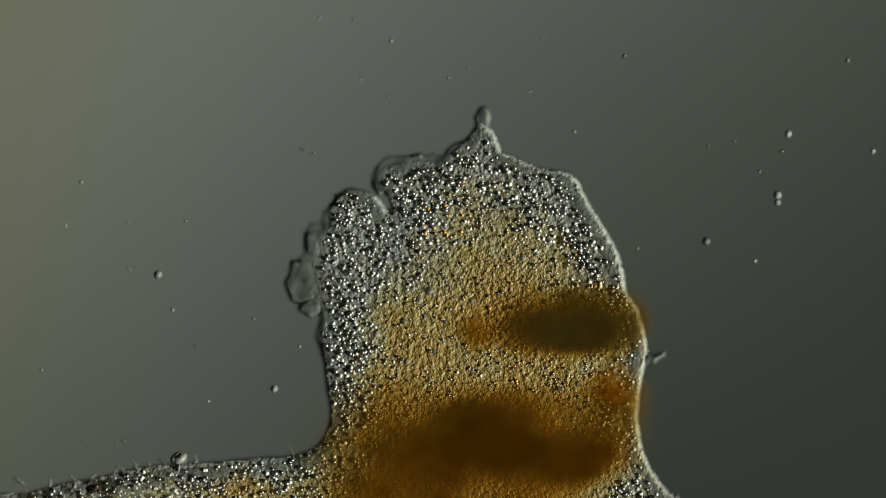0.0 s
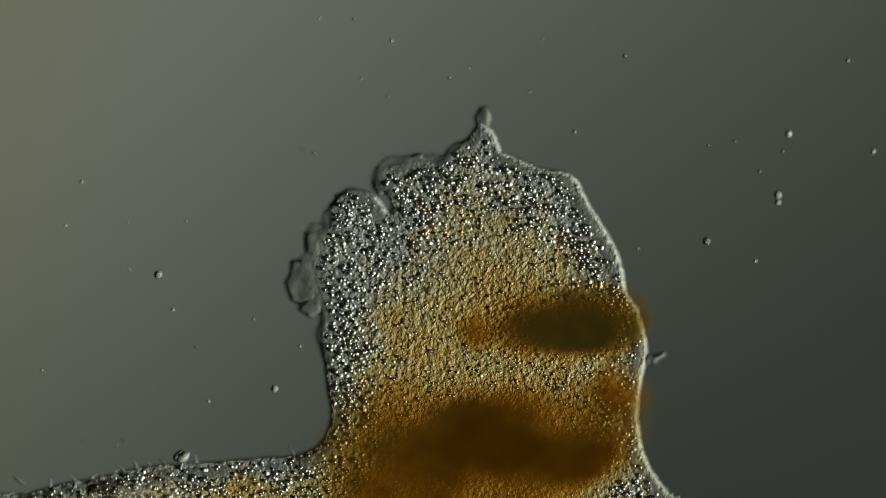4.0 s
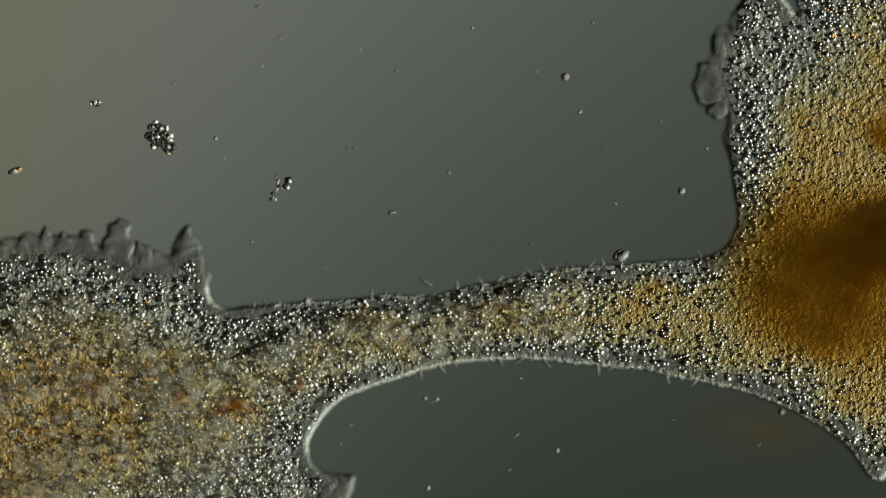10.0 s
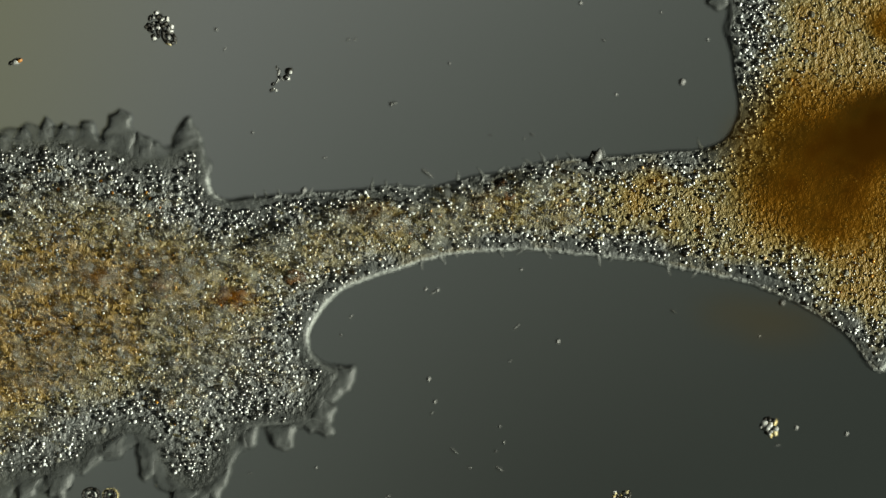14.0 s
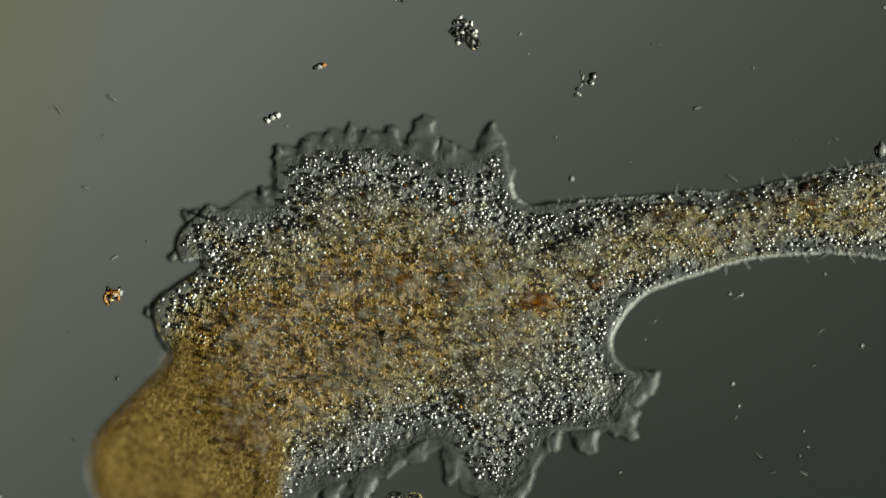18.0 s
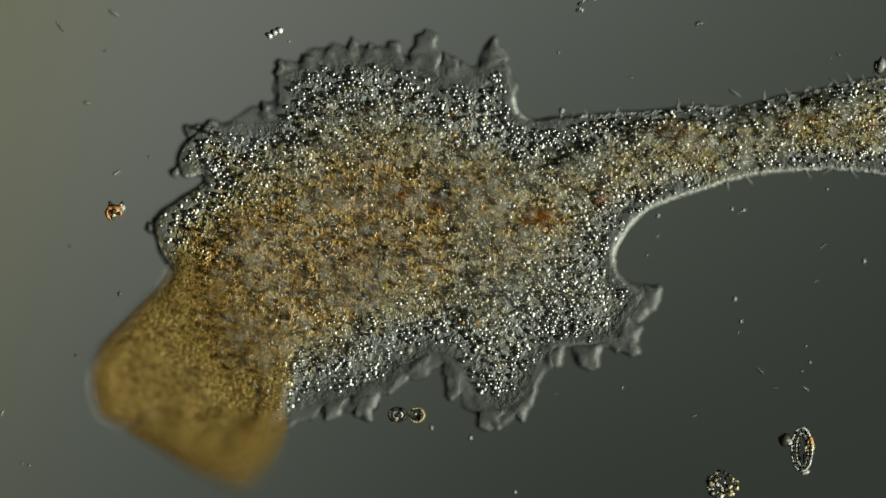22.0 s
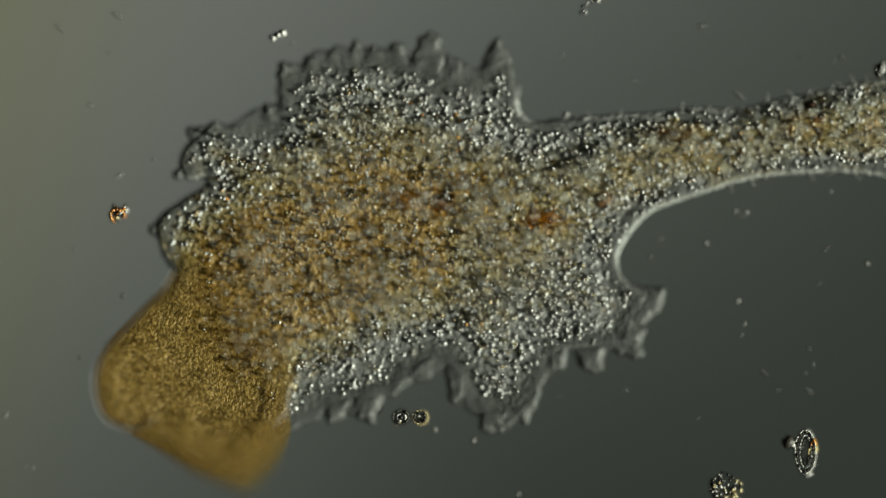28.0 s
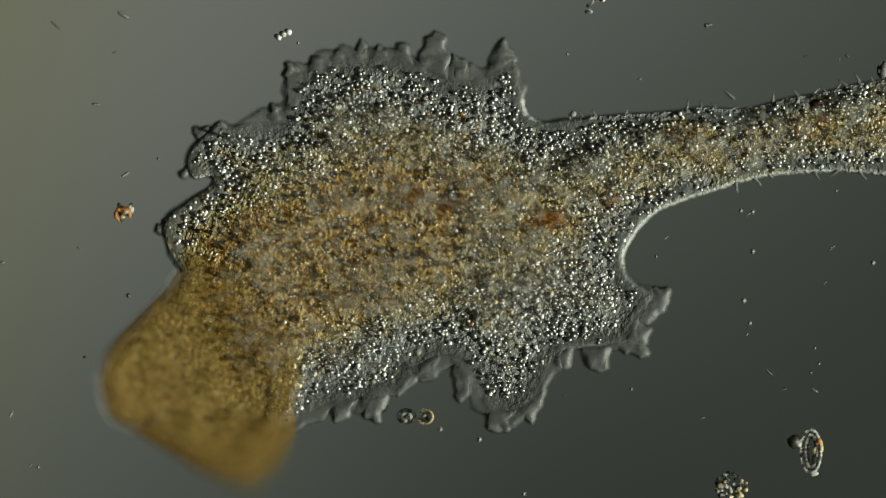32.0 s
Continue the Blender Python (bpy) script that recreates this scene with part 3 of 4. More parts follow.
# ---- the clear film that fringes the ragged margins ----
def fringe_line():
    a = np.roll(BODY, -1, 0) - np.roll(BODY, 1, 0)
    normal = np.column_stack([a[:, 1], -a[:, 0]]) / np.maximum(np.hypot(*a.T), 1e-9)[:, None]
    if depth_in(BODY + normal * .003, BODY)[0].mean() > 0:
        normal = -normal
    x, y = BODY.T
    ripple = .35 * smooth_noise(x, y, 20, 41) + .65 * smooth_noise(x, y, 48, 42)
    line = BODY + normal * (-.004 + ragged(x, y) * (.006 + .044 * ripple ** 1.4))[:, None]
    return .5 * line + .25 * np.roll(line, 1, 0) + .25 * np.roll(line, -1, 0)


part("fringe", sheet("fringe", fringe_line(), .004, lambda x, y, d: .001 + (.0055 * np.sqrt(np.clip(1 - (1 - np.clip(d / .008, 0, 1)) ** 2, 0, 1)) + (.006 * smooth_noise(x, y, 40, 43) + .001 * smooth_noise(x, y, 110, 44)) * step_up(0, .01, d)) * (1 - .9 * step_up(.018, .045, d)), attributes=(("rim", lambda x, y, d: .2 * (1 - step_up(.003, .011, d))),)), HYALINE, amoeba, "clear rippled film along the margin")


# ---- clear lobes at the margin ----
def lobe_line(x0, y0, x1, y1, w, seed):
    r = np.random.default_rng(seed)
    a, b = np.array([x0, y0]) / 1000, np.array([x1, y1]) / 1000
    u = (b - a) / np.hypot(*(b - a))
    v = np.array([-u[1], u[0]])
    w, h = w / 2000, np.hypot(*(b - a))
    pts = []
    for s, k in ((-.7, .9), (0, 1.25), (.35, 1), (.62, .9), (.84, .66), (.98, .25), (.98, -.25), (.84, -.66), (.62, -.9), (.35, -1), (0, -1.25), (-.7, -.9)):
        pts.append(a + u * h * s * r.uniform(.93, 1.07) + v * w * k * r.uniform(.75, 1.2))
    line = spline(pts, 6)
    return line + .009 * (np.column_stack([smooth_noise(*line.T, 75, seed), smooth_noise(*line.T, 75, seed + 1)]) - .5)


def sunk(x, y):
    """Lobes go under where they join the body."""
    return 1 - .92 * step_up(-.006, .014, depth_in(np.column_stack([x, y]), BODY)[0])


for seed, row in enumerate(TOP_LOBES + LOW_LOBES + CROWN_LOBES):
    hh = .010
    part("lobe", sheet("lobe", lobe_line(*row, 500 + seed), .0035, lambda x, y, d: .001 + hh * np.sqrt(np.clip(1 - (1 - np.clip(d / .019, 0, 1)) ** 2, 0, 1)) * sunk(x, y) + (.005 * (smooth_noise(x, y, 50, seed) - .5) + .0015 * (smooth_noise(x, y, 130, seed + 50) - .5)) * step_up(0, .010, d) * sunk(x, y), attributes=(("rim", lambda x, y, d: (1 - .85 * step_up(.003, .017, d)) * sunk(x, y)),)), HYALINE, amoeba, "clear hyaline lobe without granules")

# ---- brown pigment masses that stand high over the crown ----
def brown_mass(line, z0, h, spots, soft=.085):
    def dens(x, y, d):
        v = sum(k * spot(x, y, cx / 1000, cy / 1000, rx / 1000, ry / 1000) for cx, cy, rx, ry, k in spots)
        return np.clip(v * (.7 + .6 * smooth_noise(x, y, 24, 21)), 0, 1.1) * step_up(0, soft, d)
    return sheet("pigment_mass", line, .009, lambda x, y, d: z0 + h * np.sqrt(np.clip(d / .12, 0, 1)) + .004 * smooth_noise(x, y, 18, 22), lambda x, y, d: z0 + 0 * x, (("pigment", dens),))


mass = spline([(-.24, .02), (-.16, .09), (-.06, .10), (.03, .072), (.14, .074), (.24, .066), (.35, .076), (.40, .01), (.37, -.10), (.30, -.16), (.26, -.26), (.12, -.31), (-.06, -.31), (-.20, -.26), (-.26, -.12)])
part("pigment_mass", brown_mass(mass, .0215, .012, [(85, -55, 95, 50, 1.1), (120, -15, 100, 28, .20), (245, -85, 90, 46, .95), (-85, -75, 105, 70, .40), (-50, -160, 100, 60, .38), (-20, -225, 70, 40, .28), (173, -196, 72, 30, .52), (230, 30, 130, 42, .34), (90, 20, 90, 40, .22), (-70, 45, 70, 45, .10), (330, -10, 45, 60, .34), (70, -130, 170, 90, .14)]), BROWN, amoeba, "dark brown pigment mass, soft and out of focus")
mass = spline([(-.33, -.31), (-.25, -.30), (-.14, -.33), (0, -.36), (.04, -.42), (-.04, -.46), (-.16, -.45), (-.28, -.40)])
part("pigment_veil", brown_mass(mass, .075, .006, [(-150, -375, 100, 45, .09)], .04), BROWN, amoeba, "faint brown veil far out of focus beside the strand")
mass = spline([(.085, .155), (.14, .225), (.25, .255), (.345, .235), (.385, .165), (.34, .098), (.24, .088), (.13, .094)])
part("pigment_mass", brown_mass(mass, .0255, .006, [(228, 138, 100, 50, .84), (295, 168, 72, 50, .34)], .03), OLIVE_P, amoeba, "olive brown oval pigment mass")
mass = spline([(.01, .14), (.03, .20), (.09, .20), (.13, .14), (.11, .095), (.05, .092)])
part("pigment_mass", brown_mass(mass, .015, .006, [(65, 135, 40, 48, .27)], .05), BROWN, amoeba, "small rusty pigment mass")

STREAM_MASS = []
for i, (cx, cy, rx, ry, k) in enumerate(((-1270, -316, 24, 20, .30), (-1090, -342, 46, 22, .27), (-850, -186, 50, 20, .14), (-505, -186, 30, 36, .05), (346, -309, 28, 22, .12), (746, -294, 36, 26, .15), (-1330, -300, 36, 26, .14), (-640, -170, 40, 22, .09), (-340, -130, 36, 24, .10), (312, 42, 50, 44, .28), (-1420, -380, 50, 36, .06))):
    ring = spline([((cx + 1.5 * rx * q * math.cos(t)) / 1000, (cy + 1.5 * ry * q * math.sin(t)) / 1000) for t, q in ((0, 1), (.8, .85), (1.6, 1.1), (2.4, .9), (3.2, 1.05), (4, .85), (4.8, 1.1), (5.6, .95))])
    ob = part("pigment_patch", brown_mass(ring, .0125 + .0005 * (i % 9), .003, [(cx, cy, rx, ry, k)], .022), ORANGE_P, amoeba, "rusty orange pigment patch")
    if cx == -1270:
        STREAM_MASS.append(ob)

# ---- the ochre sac that rises from the slide ----
SAC_LINE = spline(SAC) / 1000


def sac_rise(x, y):
    return .007 + .026 * step_up(.05, .42, -.757 * (x + 1.716) - .653 * (y + .391)) + .060 * step_up(-.66, -.90, y - .12 * (x + 1.7))


def sac_tip(x, y):
    """1 towards the thin clear tip."""
    return step_up(0, .11, .9 * (x + 1.62) - (y + .74))


def sac_in(x, y):
    """0 where the sac leaves the body, 1 where it stands clear of it."""
    return step_up(-.06, .13, -.757 * (x + 1.716) - .653 * (y + .391) + .05 * (smooth_noise(x, y, 18, 33) - .5))


sac = sheet("sac", SAC_LINE, .007, lambda x, y, d: sac_rise(x, y) + .007 * np.sqrt(np.clip(d / .03, 0, 1)) + .003 * smooth_noise(x, y, 30, 31), lambda x, y, d: sac_rise(x, y) - .005 * np.sqrt(np.clip(d / .05, 0, 1)),
            (("solid", lambda x, y, d: (.25 + .42 * step_up(0, .04, d)) * (1 - .88 * sac_tip(x, y)) * sac_in(x, y)), ("stain", lambda x, y, d: sac_in(x, y) * (1 - .62 * sac_tip(x, y)))))
part("sac", sac, OCHRE, amoeba, "smooth ochre sac bulging up from the body")
p = rng.uniform(SAC_LINE.min(0), SAC_LINE.max(0), (14000, 2))
d, _ = depth_in(p, SAC_LINE)
ok = (d > .008) & (rng.random(len(p)) < sac_in(*p.T) * (1 - .93 * sac_tip(*p.T)))
p, d = p[ok], d[ok]
rad = rng.uniform(.0010, .0023, len(p))
z = sac_rise(p[:, 0], p[:, 1]) + .007 * np.sqrt(np.clip(d / .03, 0, 1)) + .003 * smooth_noise(p[:, 0], p[:, 1], 30, 31)
low = rng.random(len(p)) < .5
z = np.where(low, rng.uniform(.009, .015, len(p)), z)
tagged(part("sac_grain", beads("sac_grain", np.column_stack([p, z]), rad), SAC_G, amoeba, "fine ochre grain"), kind="stuff")


p = rng.uniform(SAC_LINE.min(0), SAC_LINE.max(0), (5200, 2))
d, _ = depth_in(p, SAC_LINE)
ok = (d > .010) & (rng.random(len(p)) < .45 * sac_in(*p.T) * step_up(-.80, -.62, p[:, 1]))
p = p[ok]
z = np.maximum(.036, sac_rise(p[:, 0], p[:, 1]) + .012) + rng.uniform(-.004, .004, len(p))
tagged(part("sac_upper_grain", beads("sac_upper_grain", np.column_stack([p, z]), rng.uniform(.0016, .0032, len(p))), SAC_G, amoeba, "fine ochre grain near the top of the sac"), kind="stuff")


def tube(name, line, radius, sides=8):
    """A tapered thread along a line of points."""
    line = np.asarray(line)
    along = np.gradient(line, axis=0)
    along /= np.linalg.norm(along, axis=1)[:, None]
    side = np.column_stack([-along[:, 1], along[:, 0], 0 * along[:, 0]])
    fade = np.sin(np.linspace(.12, math.pi - .12, len(line))) ** .5 * radius
    a = np.linspace(0, 2 * math.pi, sides, endpoint=False)
    v = line[:, None] + fade[:, None, None] * (np.cos(a)[None, :, None] * side[:, None] + np.sin(a)[None, :, None] * np.array([0, 0, 1.0]))
    f = [(i * sides + j, i * sides + (j + 1) % sides, (i + 1) * sides + (j + 1) % sides, (i + 1) * sides + j) for i in range(len(line) - 1) for j in range(sides)]
    return mesh_of(name, v.reshape(-1, 3).tolist(), f)


def open_curve(points, n=10):
    p = np.array(points, float) / 1000
    p = np.vstack([2 * p[0] - p[1], p, 2 * p[-1] - p[-2]])
    out = []
    for i in range(1, len(p) - 2):
        for k in range(n):
            t = k / n
            out.append(.5 * (2 * p[i] + (p[i + 1] - p[i - 1]) * t + (2 * p[i - 1] - 5 * p[i] + 4 * p[i + 1] - p[i + 2]) * t * t + (3 * p[i] - p[i - 1] - 3 * p[i + 1] + p[i + 2]) * t ** 3))
    return np.array(out)


# the taut skin of the sac: a pale thread imitates its bright edge, a dark one its shaded side
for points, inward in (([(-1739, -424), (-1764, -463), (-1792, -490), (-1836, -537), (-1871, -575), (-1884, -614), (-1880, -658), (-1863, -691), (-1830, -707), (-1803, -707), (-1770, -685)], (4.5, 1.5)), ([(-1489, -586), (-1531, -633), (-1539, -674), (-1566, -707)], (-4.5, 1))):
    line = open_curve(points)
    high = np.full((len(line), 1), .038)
    part("sac_skin", tube("sac_skin", np.hstack([line, high]), .0016), DEBRIS_GLINT, amoeba, "thin pale thread for the bright edge of the sac's skin")
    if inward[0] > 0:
        part("skin_lining", tube("skin_lining", np.hstack([line + np.array(inward) / 1000, high]), .0027), DARK, amoeba, "dark thread for the shade inside the sac's edge")

# folds of the upper skin, high over the slide
for points in ([(-1510, -623), (-1446, -617), (-1391, -594), (-1357, -556), (-1355, -520), (-1374, -499)], [(-1656, -193), (-1626, -202), (-1598, -214)], [(-1404, -218), (-1394, -232), (-1384, -252)]):
    line = open_curve(points)
    part("skin_fold", tube("skin_fold", np.hstack([line, np.full((len(line), 1), .0345)]), .0030), FILAMENT, amoeba, "thin pale fold of the upper skin")

# ---- coloured inclusions ----
def lump(scale, seed, rough=.25, level=2):
    v, f = ball(level)
    v = v * (1 + rough * (np.array([noise.noise(Vector(q) * 1.7 + Vector((seed * 3.1, 0, 0))) for q in v]))[:, None])
    return mesh_of("lump", (v * scale).tolist(), f.tolist())


STREAM = []
for i, (x, y, s) in enumerate(((-981, -301, 11), (-1270, -309, 13), (-1252, -300, 8), (-1080, -334, 12), (-1105, -325, 9), (-1110, -340, 8), (-970, -301, 8), (-600, -160, 9), (345, -310, 12), (330, -300, 9), (760, -285, 14), (-615, -135, 8), (-1400, -330, 8))):
    ob = part("inclusion", lump((.001 * s * 1.25, .001 * s, .001 * s * .5), i, .7, 3), RED, amoeba, "rust-red inclusion")
    ob.matrix_local = pose(x / 1000, y / 1000, .009, 0, 0, i * 50)
    if i < 3:
        STREAM.append((ob, ((0, x + (12, 110, 100)[i], y, i * 50), (8, x + (8, 89, 80)[i], y + 2, i * 50), (12, x + (2, 66, 60)[i], y, i * 50 + 8), (15.5, x - 3, y, i * 50 + 10) if i == 0 else (15.5, x + 39, y, i * 50 + 10), (19, x + (0, 20, 18)[i], y, i * 50 + 14), (23, x, y, i * 50 + 20), (32, x + 2, y, i * 50 + 22))))


# ---- specks on the slide ----
def thing(name, label, category, x, y, z=0, rz=0, group=""):
    ob = new(name)
    ob.matrix_world = pose(x / 1000, y / 1000, z, 0, 0, rz)
    return tagged(ob, label, category, group)


speck_mesh = lump((1, 1, .85), 40, .12)
speck_mesh.materials.append(SPECK)


def speck(x, y, r):
    ob = new("speck", speck_mesh)
    s = .85 * r / 1000
    ob.matrix_world = pose(x / 1000, y / 1000, max(s, .0055) * .9, 0, 0, (x * 7) % 360) @ Matrix.Diagonal((s, s, max(s, .0055), 1))
    return tagged(ob, "round glassy grey speck on the slide" if r > 5 else "tiny pale round speck on the slide", "speck", "specks on the slide")


def rod_mesh():
    v, f = ball(2)
    v = v.copy()
    v[:, 0] = v[:, 0] * .45 + np.sign(v[:, 0]) * np.minimum(np.abs(v[:, 0]) * 3, 1) * .55
    return mesh_of("rod", v.tolist(), f.tolist())


rod_shape = rod_mesh()
rod_shape.materials.append(ROD)


def rod(x, y, length, width, angle):
    ob = new("bacterium", rod_shape)
    ob.matrix_world = pose(x / 1000, y / 1000, .0045, 0, 0, angle) @ Matrix.Diagonal((length / 2000, width / 2000, .005, 1))
    return tagged(ob, "thick pale rod-shaped bacterium on the slide" if width > 4 else "thin pale rod-shaped bacterium on the slide", "bacterium", "bacteria on the slide")


for row in BEADS_A + BEADS_B:
    speck(*row)
for row in RODS_A + RODS_B:
    rod(*row)
wriggler, glider = rod(-1939, -1, 24, 4, -50), rod(-747, -119, 26, 7, -35)


# ---- larger debris, each built from its own bits ----
def bits(name, label, category, x, y, rows, seed=0, rz=0):
    """A clump: rows of (dx, dy, size, stretch, turn, material, part name)."""
    ob = thing(name, label, category, x, y, 0, rz)
    for k, (dx, dy, size, stretch, turn, mat, kind) in enumerate(rows):
        tall = max(.85 * size, 7.5 + k % 3) / 1000
        o = part(kind, lump((size * stretch / 1000, size / 1000, tall), seed + k, .3), mat, ob)
        o.matrix_local = pose(dx / 1000, dy / 1000, tall * .95, 0, 0, turn)
    return ob


def clump(name, label, x, y, rx, ry, n, mats, sizes, seed):
    r = np.random.default_rng(seed)
    rows = []
    for k in range(n):
        a, q = r.uniform(0, 6.28), math.sqrt(r.random())
        rows.append((rx * q * math.cos(a), ry * q * math.sin(a), r.uniform(*sizes), r.uniform(.9, 1.6), r.uniform(0, 180), mats[k % len(mats)], "grain"))
    return bits(name, label, "debris", x, y, rows, seed)


def ring_bits(x, y, rx, ry, size, mat, n=14, gap=0, kind="wall_segment", turn0=0):
    return [(x + rx * math.cos(a), y + ry * math.sin(a), size, 1.9, math.degrees(math.atan2(ry * math.cos(a), -rx * math.sin(a))), mat, kind) for a in [turn0 + 6.283 * k / n for k in range(n - gap)]]


clump("debris_clump", "clump of dark and glassy grains on the slide", -1222, 142, 23, 25, 60, (DARK, DEBRIS_GLINT, DARK), (2.4, 4.6), 61)
# the straw bits on one side of the ring are built-in glints
bits("ringed_cell", "dark brown ringed cell beside the clump", "cell", -1203, 122, ring_bits(0, 0, 11, 8, 3.6, DARK) + [(0, 0, 4, 1.3, 20, DEBRIS_GLINT, "core"), (10, -4, 2.5, 3, 60, STRAW, "rim_glint"), (6, -9, 2.2, 3, 20, STRAW, "rim_glint")], 70, -40)
# the pale bead beside each dark one stands for its lit side
bits("forked_debris", "pale forked shred with two dark beads", "debris", -1005, 53, [(14, 10, 6.5, 1.2, 30, DARK, "bead"), (16, 8, 4, 1.1, 0, DEBRIS_GLINT, "bead"), (9, -1, 5.0, 1.1, 20, DARK, "bead"), (12, -3, 3.6, 1.1, 0, DEBRIS_GLINT, "bead"), (-4, 6, 2.6, 3.2, 80, SPECK, "shred"), (-7, 15, 1.8, 2.6, 105, SPECK, "shred"), (-6, -6, 1.6, 4.4, 55, SPECK, "shred"), (-14, -13, 3.0, 1.3, 30, DARK, "bead"), (-13, -22, 2.6, 1.3, 20, DEBRIS_GLINT, "bead"), (-18, -24, 2.4, 1.2, 80, DARK, "bead"), (-9, -24, 2.2, 1.2, 80, DEBRIS_GLINT, "bead"), (1, -3, 1.4, 4, 130, SPECK, "shred")], 80)
bits("capsule", "small rust-tipped pale capsule on the slide", "debris", -1475, 80, [(0, 0, 5.5, 1.8, 15, DEBRIS_GLINT, "shell"), (7, 2, 4, 1.5, 15, RUST, "tip"), (-8, -3, 3.5, 1.3, 15, DARK, "tip")], 90)
clump("rusty_clump", "rust-red and glassy clump on the slide", -1838, -318, 15, 12, 20, (DARK, DEBRIS_GLINT, RUST), (2.5, 5), 62)
bits("rusty_shell", "curled rust-coloured shell in the clump", "debris", -1843, -330, ring_bits(0, 0, 12, 11, 3.4, RUST, 14, 4) + [(0, -3, 4, 1.5, 30, STRAW, "core"), (3, 2, 4, 1.6, 100, DARK, "core"), (-3, -9, 4, 1.2, 0, DARK, "core")], 95)
# the dark bead at each pale one's left stands for its shaded side
bits("bead_chain", "chain of three glassy beads with built-in shaded sides", "debris", -1558, -12, [(-9, -4, 5.5, 1.0, 0, DEBRIS_GLINT, "bead"), (-13, -2, 4, 1, 0, DARK, "bead"), (0, 1, 5.5, 1.0, 0, DEBRIS_GLINT, "bead"), (-4, 3, 4, 1, 0, DARK, "bead"), (9, 5, 5.5, 1.0, 0, DEBRIS_GLINT, "bead"), (5, 7, 4, 1, 0, DARK, "bead")], 100)
bits("ringed_cell", "dark-walled oval cell with an angular core", "cell", -1341, -687, ring_bits(0, 0, 14, 11, 3.0, DARK, 16) + ring_bits(1, -1, 8, 6, 2, DEBRIS_GLINT, 10, 0, "inner_wall") + [(0, -1, 4.5, 1.2, 30, DARK, "core"), (-2, -10, 3, 3.5, 12, STRAW, "foot")], 110)
bits("ringed_cell", "pale-walled round cell with a mottled core", "cell", -1307, -688, ring_bits(0, 0, 13, 12, 1.6, STRAW, 16) + ring_bits(0, 0, 9.5, 8.5, 2.8, DARK, 14, 0, "inner_wall") + [(-2, 1, 4, 1.2, 30, DEBRIS_GLINT, "core"), (3, -2, 3.5, 1.1, 80, DARK, "core")], 130)
bits("striped_cell", "orange striped oval cell with dark bands", "cell", -623, -749, ring_bits(-2, 0, 18, 38, 2.0, DEBRIS_GLINT, 34) + ring_bits(-2, 0, 14.5, 34, 2.4, DARK, 30, 0, "band") + ring_bits(-1, 0, 10.5, 29, 2.0, DEBRIS_GLINT, 24, 0, "band") + ring_bits(0, 0, 7, 24, 2.2, DARK, 18, 0, "band") + [(9, 14, 4, 2.6, 70, RUST, "band"), (14, 18, 3.4, 2.4, 115, RUST, "band"), (17, 6, 3.2, 2.6, 95, STRAW, "band"), (5, 4, 3, 3, 80, STRAW, "core"), (3, -14, 3, 2.5, 95, DARK, "core"), (4, -40, 4, 2, 15, DEBRIS_GLINT, "cap")], 150)
# the pale lump on the dark bead is a built-in glint
bits("dark_bead", "blurred dark bead beside the striped cell", "debris", -655, -732, [(0, 0, 12, 1, 0, DARK, "bead"), (9, -3, 8, 1, 0, DEBRIS_GLINT, "glint")], 170)
clump("debris_clump", "heap of glassy and straw-coloured grains on the slide", -766, -812, 27, 24, 96, (DEBRIS_GLINT, DARK, STRAW, DARK), (2, 4), 63)
clump("straw_cell", "straw-coloured crumpled cell on the slide", -140, -566, 15, 14, 30, (STRAW, DARK, DEBRIS_GLINT), (2.5, 5.5), 66)
clump("debris_clump", "small heap of straw and glassy grains", -402, -690, 16, 13, 36, (DEBRIS_GLINT, DARK, STRAW, DARK), (2, 4), 64)
clump("debris_clump", "tiny cluster of pale grains", -1332, 200, 9, 4, 6, (DEBRIS_GLINT, DARK), (2.5, 4), 65)

# the swimming cell that keeps to the edge of the strand
swimmer = bits("swimming_cell", "pale oval swimming cell with a dark edge", "cell", -463, -72, [(0, 0, 9.5, 1.5, 0, SPECK, "body"), (2, 3, 6, 1.3, 0, DARK, "nucleus"), (-11, 3, 4, 2.0, 60, DARK, "edge"), (-3, 9, 3, 3, 10, DARK, "edge"), (-6, -16, 1.4, 5, 65, DEBRIS_GLINT, "tail")], 200)
drifter = speck(-960, -148, 7)
drifter_small = speck(-872, -338, 5)


# ---- fine filaments on the edges of the strand ----
def filament_mesh(length, seed):
    r = np.random.default_rng(seed)
    bm = bmesh.new()
    bend = r.uniform(-.5, .5)
    rings = []
    for k in range(5):
        t = k / 4
        w = .0035 * (1 - t) ** 1.2 + .0007
        cx = bend * length * t * t
        rings.append([bm.verts.new((cx + w * math.cos(a), length * t, .005 + .6 * w * math.sin(a))) for a in [6.283 * q / 6 for q in range(6)]])
    for a, b in zip(rings, rings[1:]):
        for q in range(6):
            bm.faces.new((a[q], a[(q + 1) % 6], b[(q + 1) % 6], b[q]))
    bm.faces.new(rings[-1])
    return bm


r = np.random.default_rng(77)
a = np.roll(BODY, -1, 0) - np.roll(BODY, 1, 0)
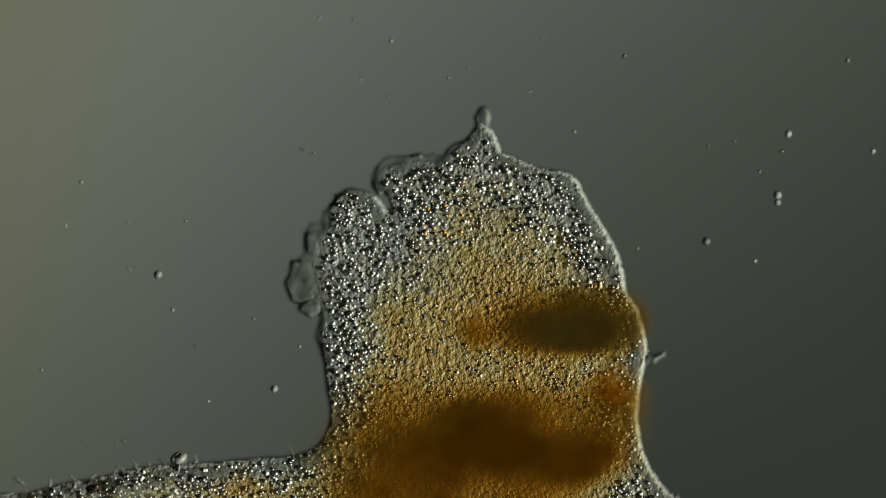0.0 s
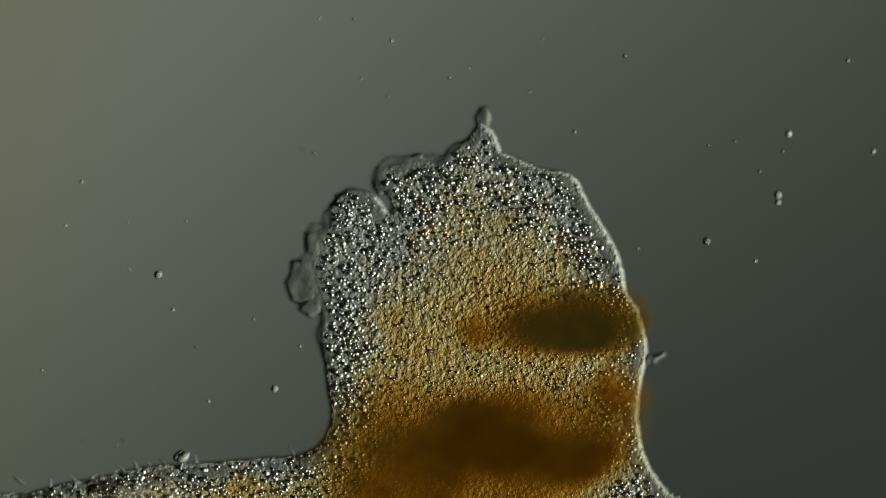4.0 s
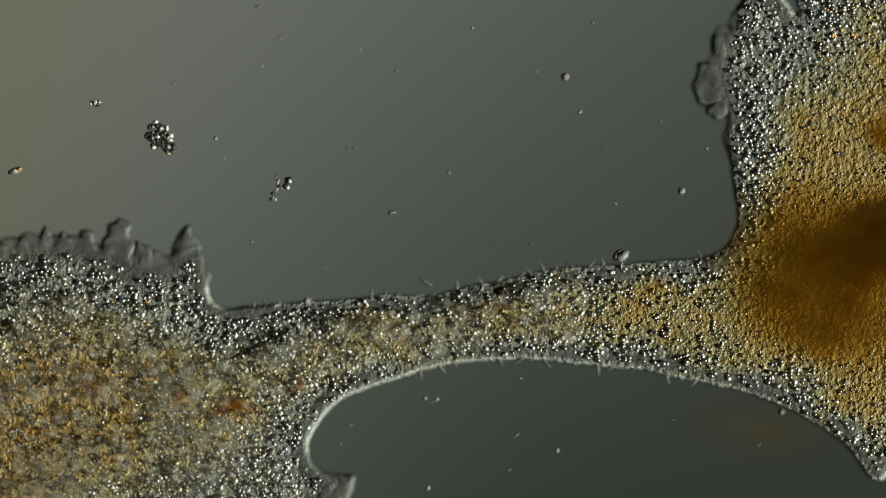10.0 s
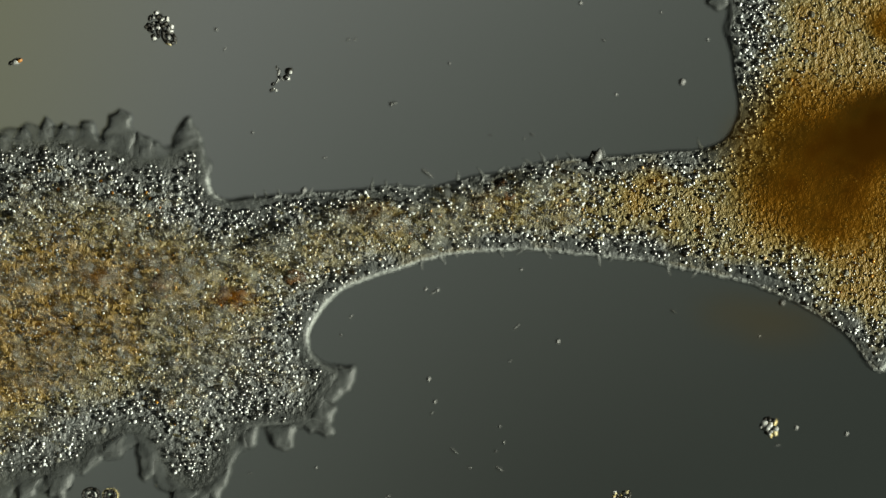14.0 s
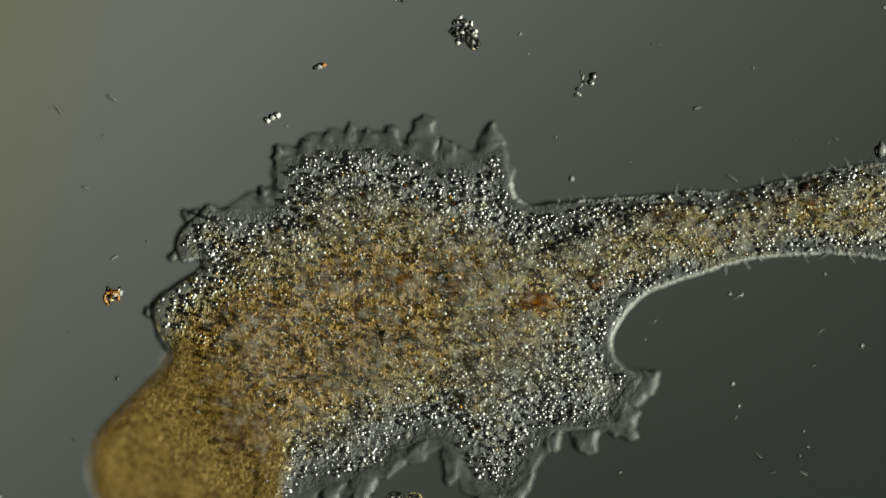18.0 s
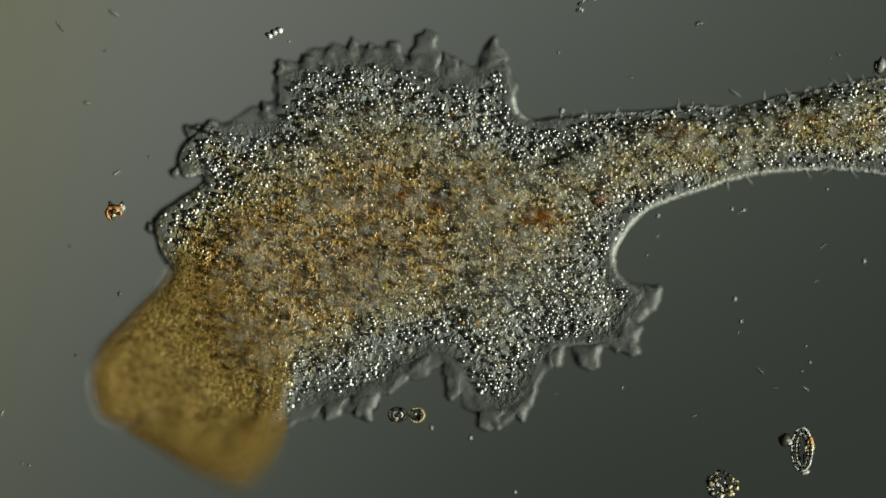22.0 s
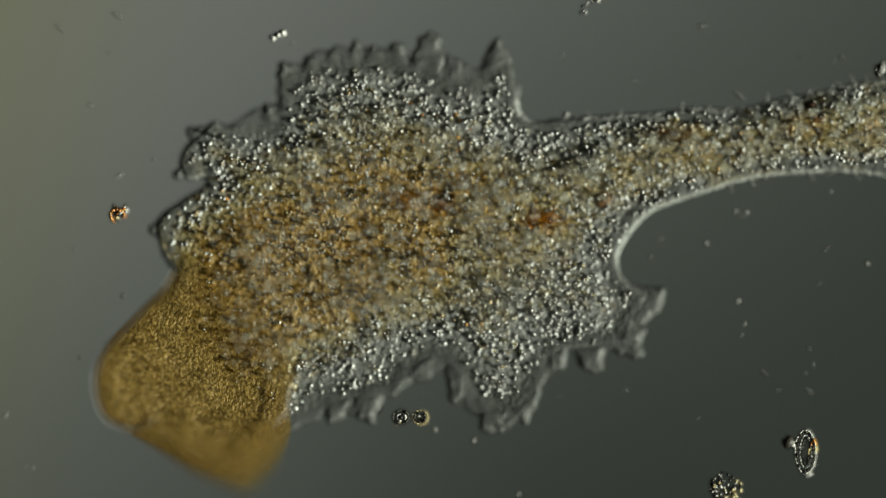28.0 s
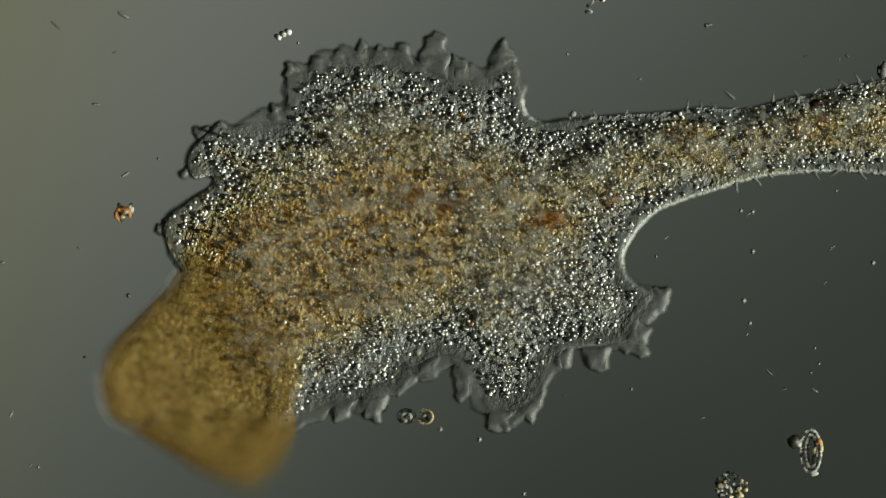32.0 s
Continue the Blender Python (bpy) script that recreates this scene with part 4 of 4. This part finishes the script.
for k in range(0, len(BODY), 2):
    x, y = BODY[k]
    strand = (-1.08 < x < -.25 and y > -.32) or (.40 < x < .75 and y > -.28)
    if not strand or r.random() > (.62 if y > -.2 else .35):
        continue
    out = math.degrees(math.atan2(a[k][1], a[k][0]))
    ob = part("filament", filament_mesh(r.uniform(.009, .022), 300 + k), FILAMENT, amoeba)
    probe = Vector((math.cos(math.radians(out + 90)), math.sin(math.radians(out + 90))))
    inside = depth_in(np.array([[x + .006 * probe.x, y + .006 * probe.y]]), BODY)[0][0] > 0
    ob.matrix_local = pose(x - .004 * probe.x * (-1 if inside else 1), y - .004 * probe.y * (-1 if inside else 1), 0, 0, 0, out + (180 if inside else 0) + r.uniform(-45, 45))


def motions():
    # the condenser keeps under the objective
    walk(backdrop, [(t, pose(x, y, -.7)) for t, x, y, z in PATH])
    walk(swimmer, [(t, pose(x / 1000, y / 1000, 0, 0, 0, turn)) for t, x, y, turn in ((0, -463, -80, 20), (2, -462, -78, -20), (4.5, -455, -76, 30), (5.5, -419, -64, 60), (6, -405, -74, 80), (6.5, -406, -69, 90), (7.5, -410, -66, 40), (8.5, -412, -66, 10), (9, -403, -62, 0), (10, -401, -71, 20), (10.5, -405, -60, 10), (11, -402, -58, 30), (11.5, -421, -74, 60), (12.2, -436, -84, 80), (14, -446, -88, 60), (17.5, -478, -68, 90), (20, -484, -68, 70), (25, -488, -70, 90), (30, -493, -72, 60), (32, -496, -74, 80))])
    walk(drifter, [(t, pose(x / 1000, y / 1000, .006, 0, 0, 9 * t)) for t, x, y in ((0, -955, -152), (14, -965, -148), (17.5, -1016, -118), (18.5, -1035, -121), (19, -1029, -120), (20, -1043, -133), (21, -1050, -148), (32, -1046, -152))])
    walk(drifter_small, [(t, pose(x / 1000, y / 1000, .005, 0, 0, 5 * t)) for t, x, y in ((0, -905, -300), (20, -900, -320), (22, -880, -335), (23, -872, -342), (24, -850, -352), (28, -800, -380), (32, -728, -395))])
    walk(wriggler, [(t, pose(x / 1000, y / 1000, .0045, 0, 0, turn)) for t, x, y, turn in ((0, -1939, -2, -50), (17.5, -1938, 2, -50), (25.5, -1939, -1, -50), (28.6, -1946, 2, -45), (29.2, -1939, -10, -55), (29.8, -1940, 2, -50), (30.4, -1955, 1, -35), (31, -1964, -3, -70), (31.6, -1957, -3, -50), (32, -1961, 5, -40))])
    walk(glider, [(t, pose(x / 1000, y / 1000, .0045, 0, 0, turn)) for t, x, y, turn in ((0, -747, -119, -35), (27.5, -742, -117, -35), (29.5, -740, -122, -40), (30, -752, -122, -35), (31, -762, -126, -30), (31.4, -775, -118, -45), (32, -769, -118, -40))])
    # the slow stream inside: vesicles and red inclusions creep along
    for k, ob in enumerate(VESICLES):
        x, y, z = ob.location
        turn = math.degrees(ob.rotation_euler.z)
        if -1.65 < x < -1.1 and -.5 < y < -.2:
            v = -.0034
        elif -1.05 < x < -.1 and k % 2:
            v = -.0012
        elif .1 < x and k % 2:
            v = .0010
        else:
            continue
        walk(ob, [(0, pose(x - v * 14, y, z, 0, 0, turn)), (14, pose(x, y, z, 0, 0, turn + 10)), (23, pose(x + v * 9, y, z, 0, 0, turn + 20)), (32, pose(x + v * 12, y + .002, z, 0, 0, turn + 25))])
    for ob in STREAM_MASS:
        walk(ob, [(t, pose(x / 1000, 0, 0)) for t, x in ((0, 112), (8, 89), (12, 66), (15.5, 39), (19, 20), (23, 0), (28, 2), (32, 0))])
    for ob, rows in STREAM:
        walk(ob, [(t, pose(x / 1000, y / 1000, .009, 0, 0, turn)) for t, x, y, turn in rows])


motions()
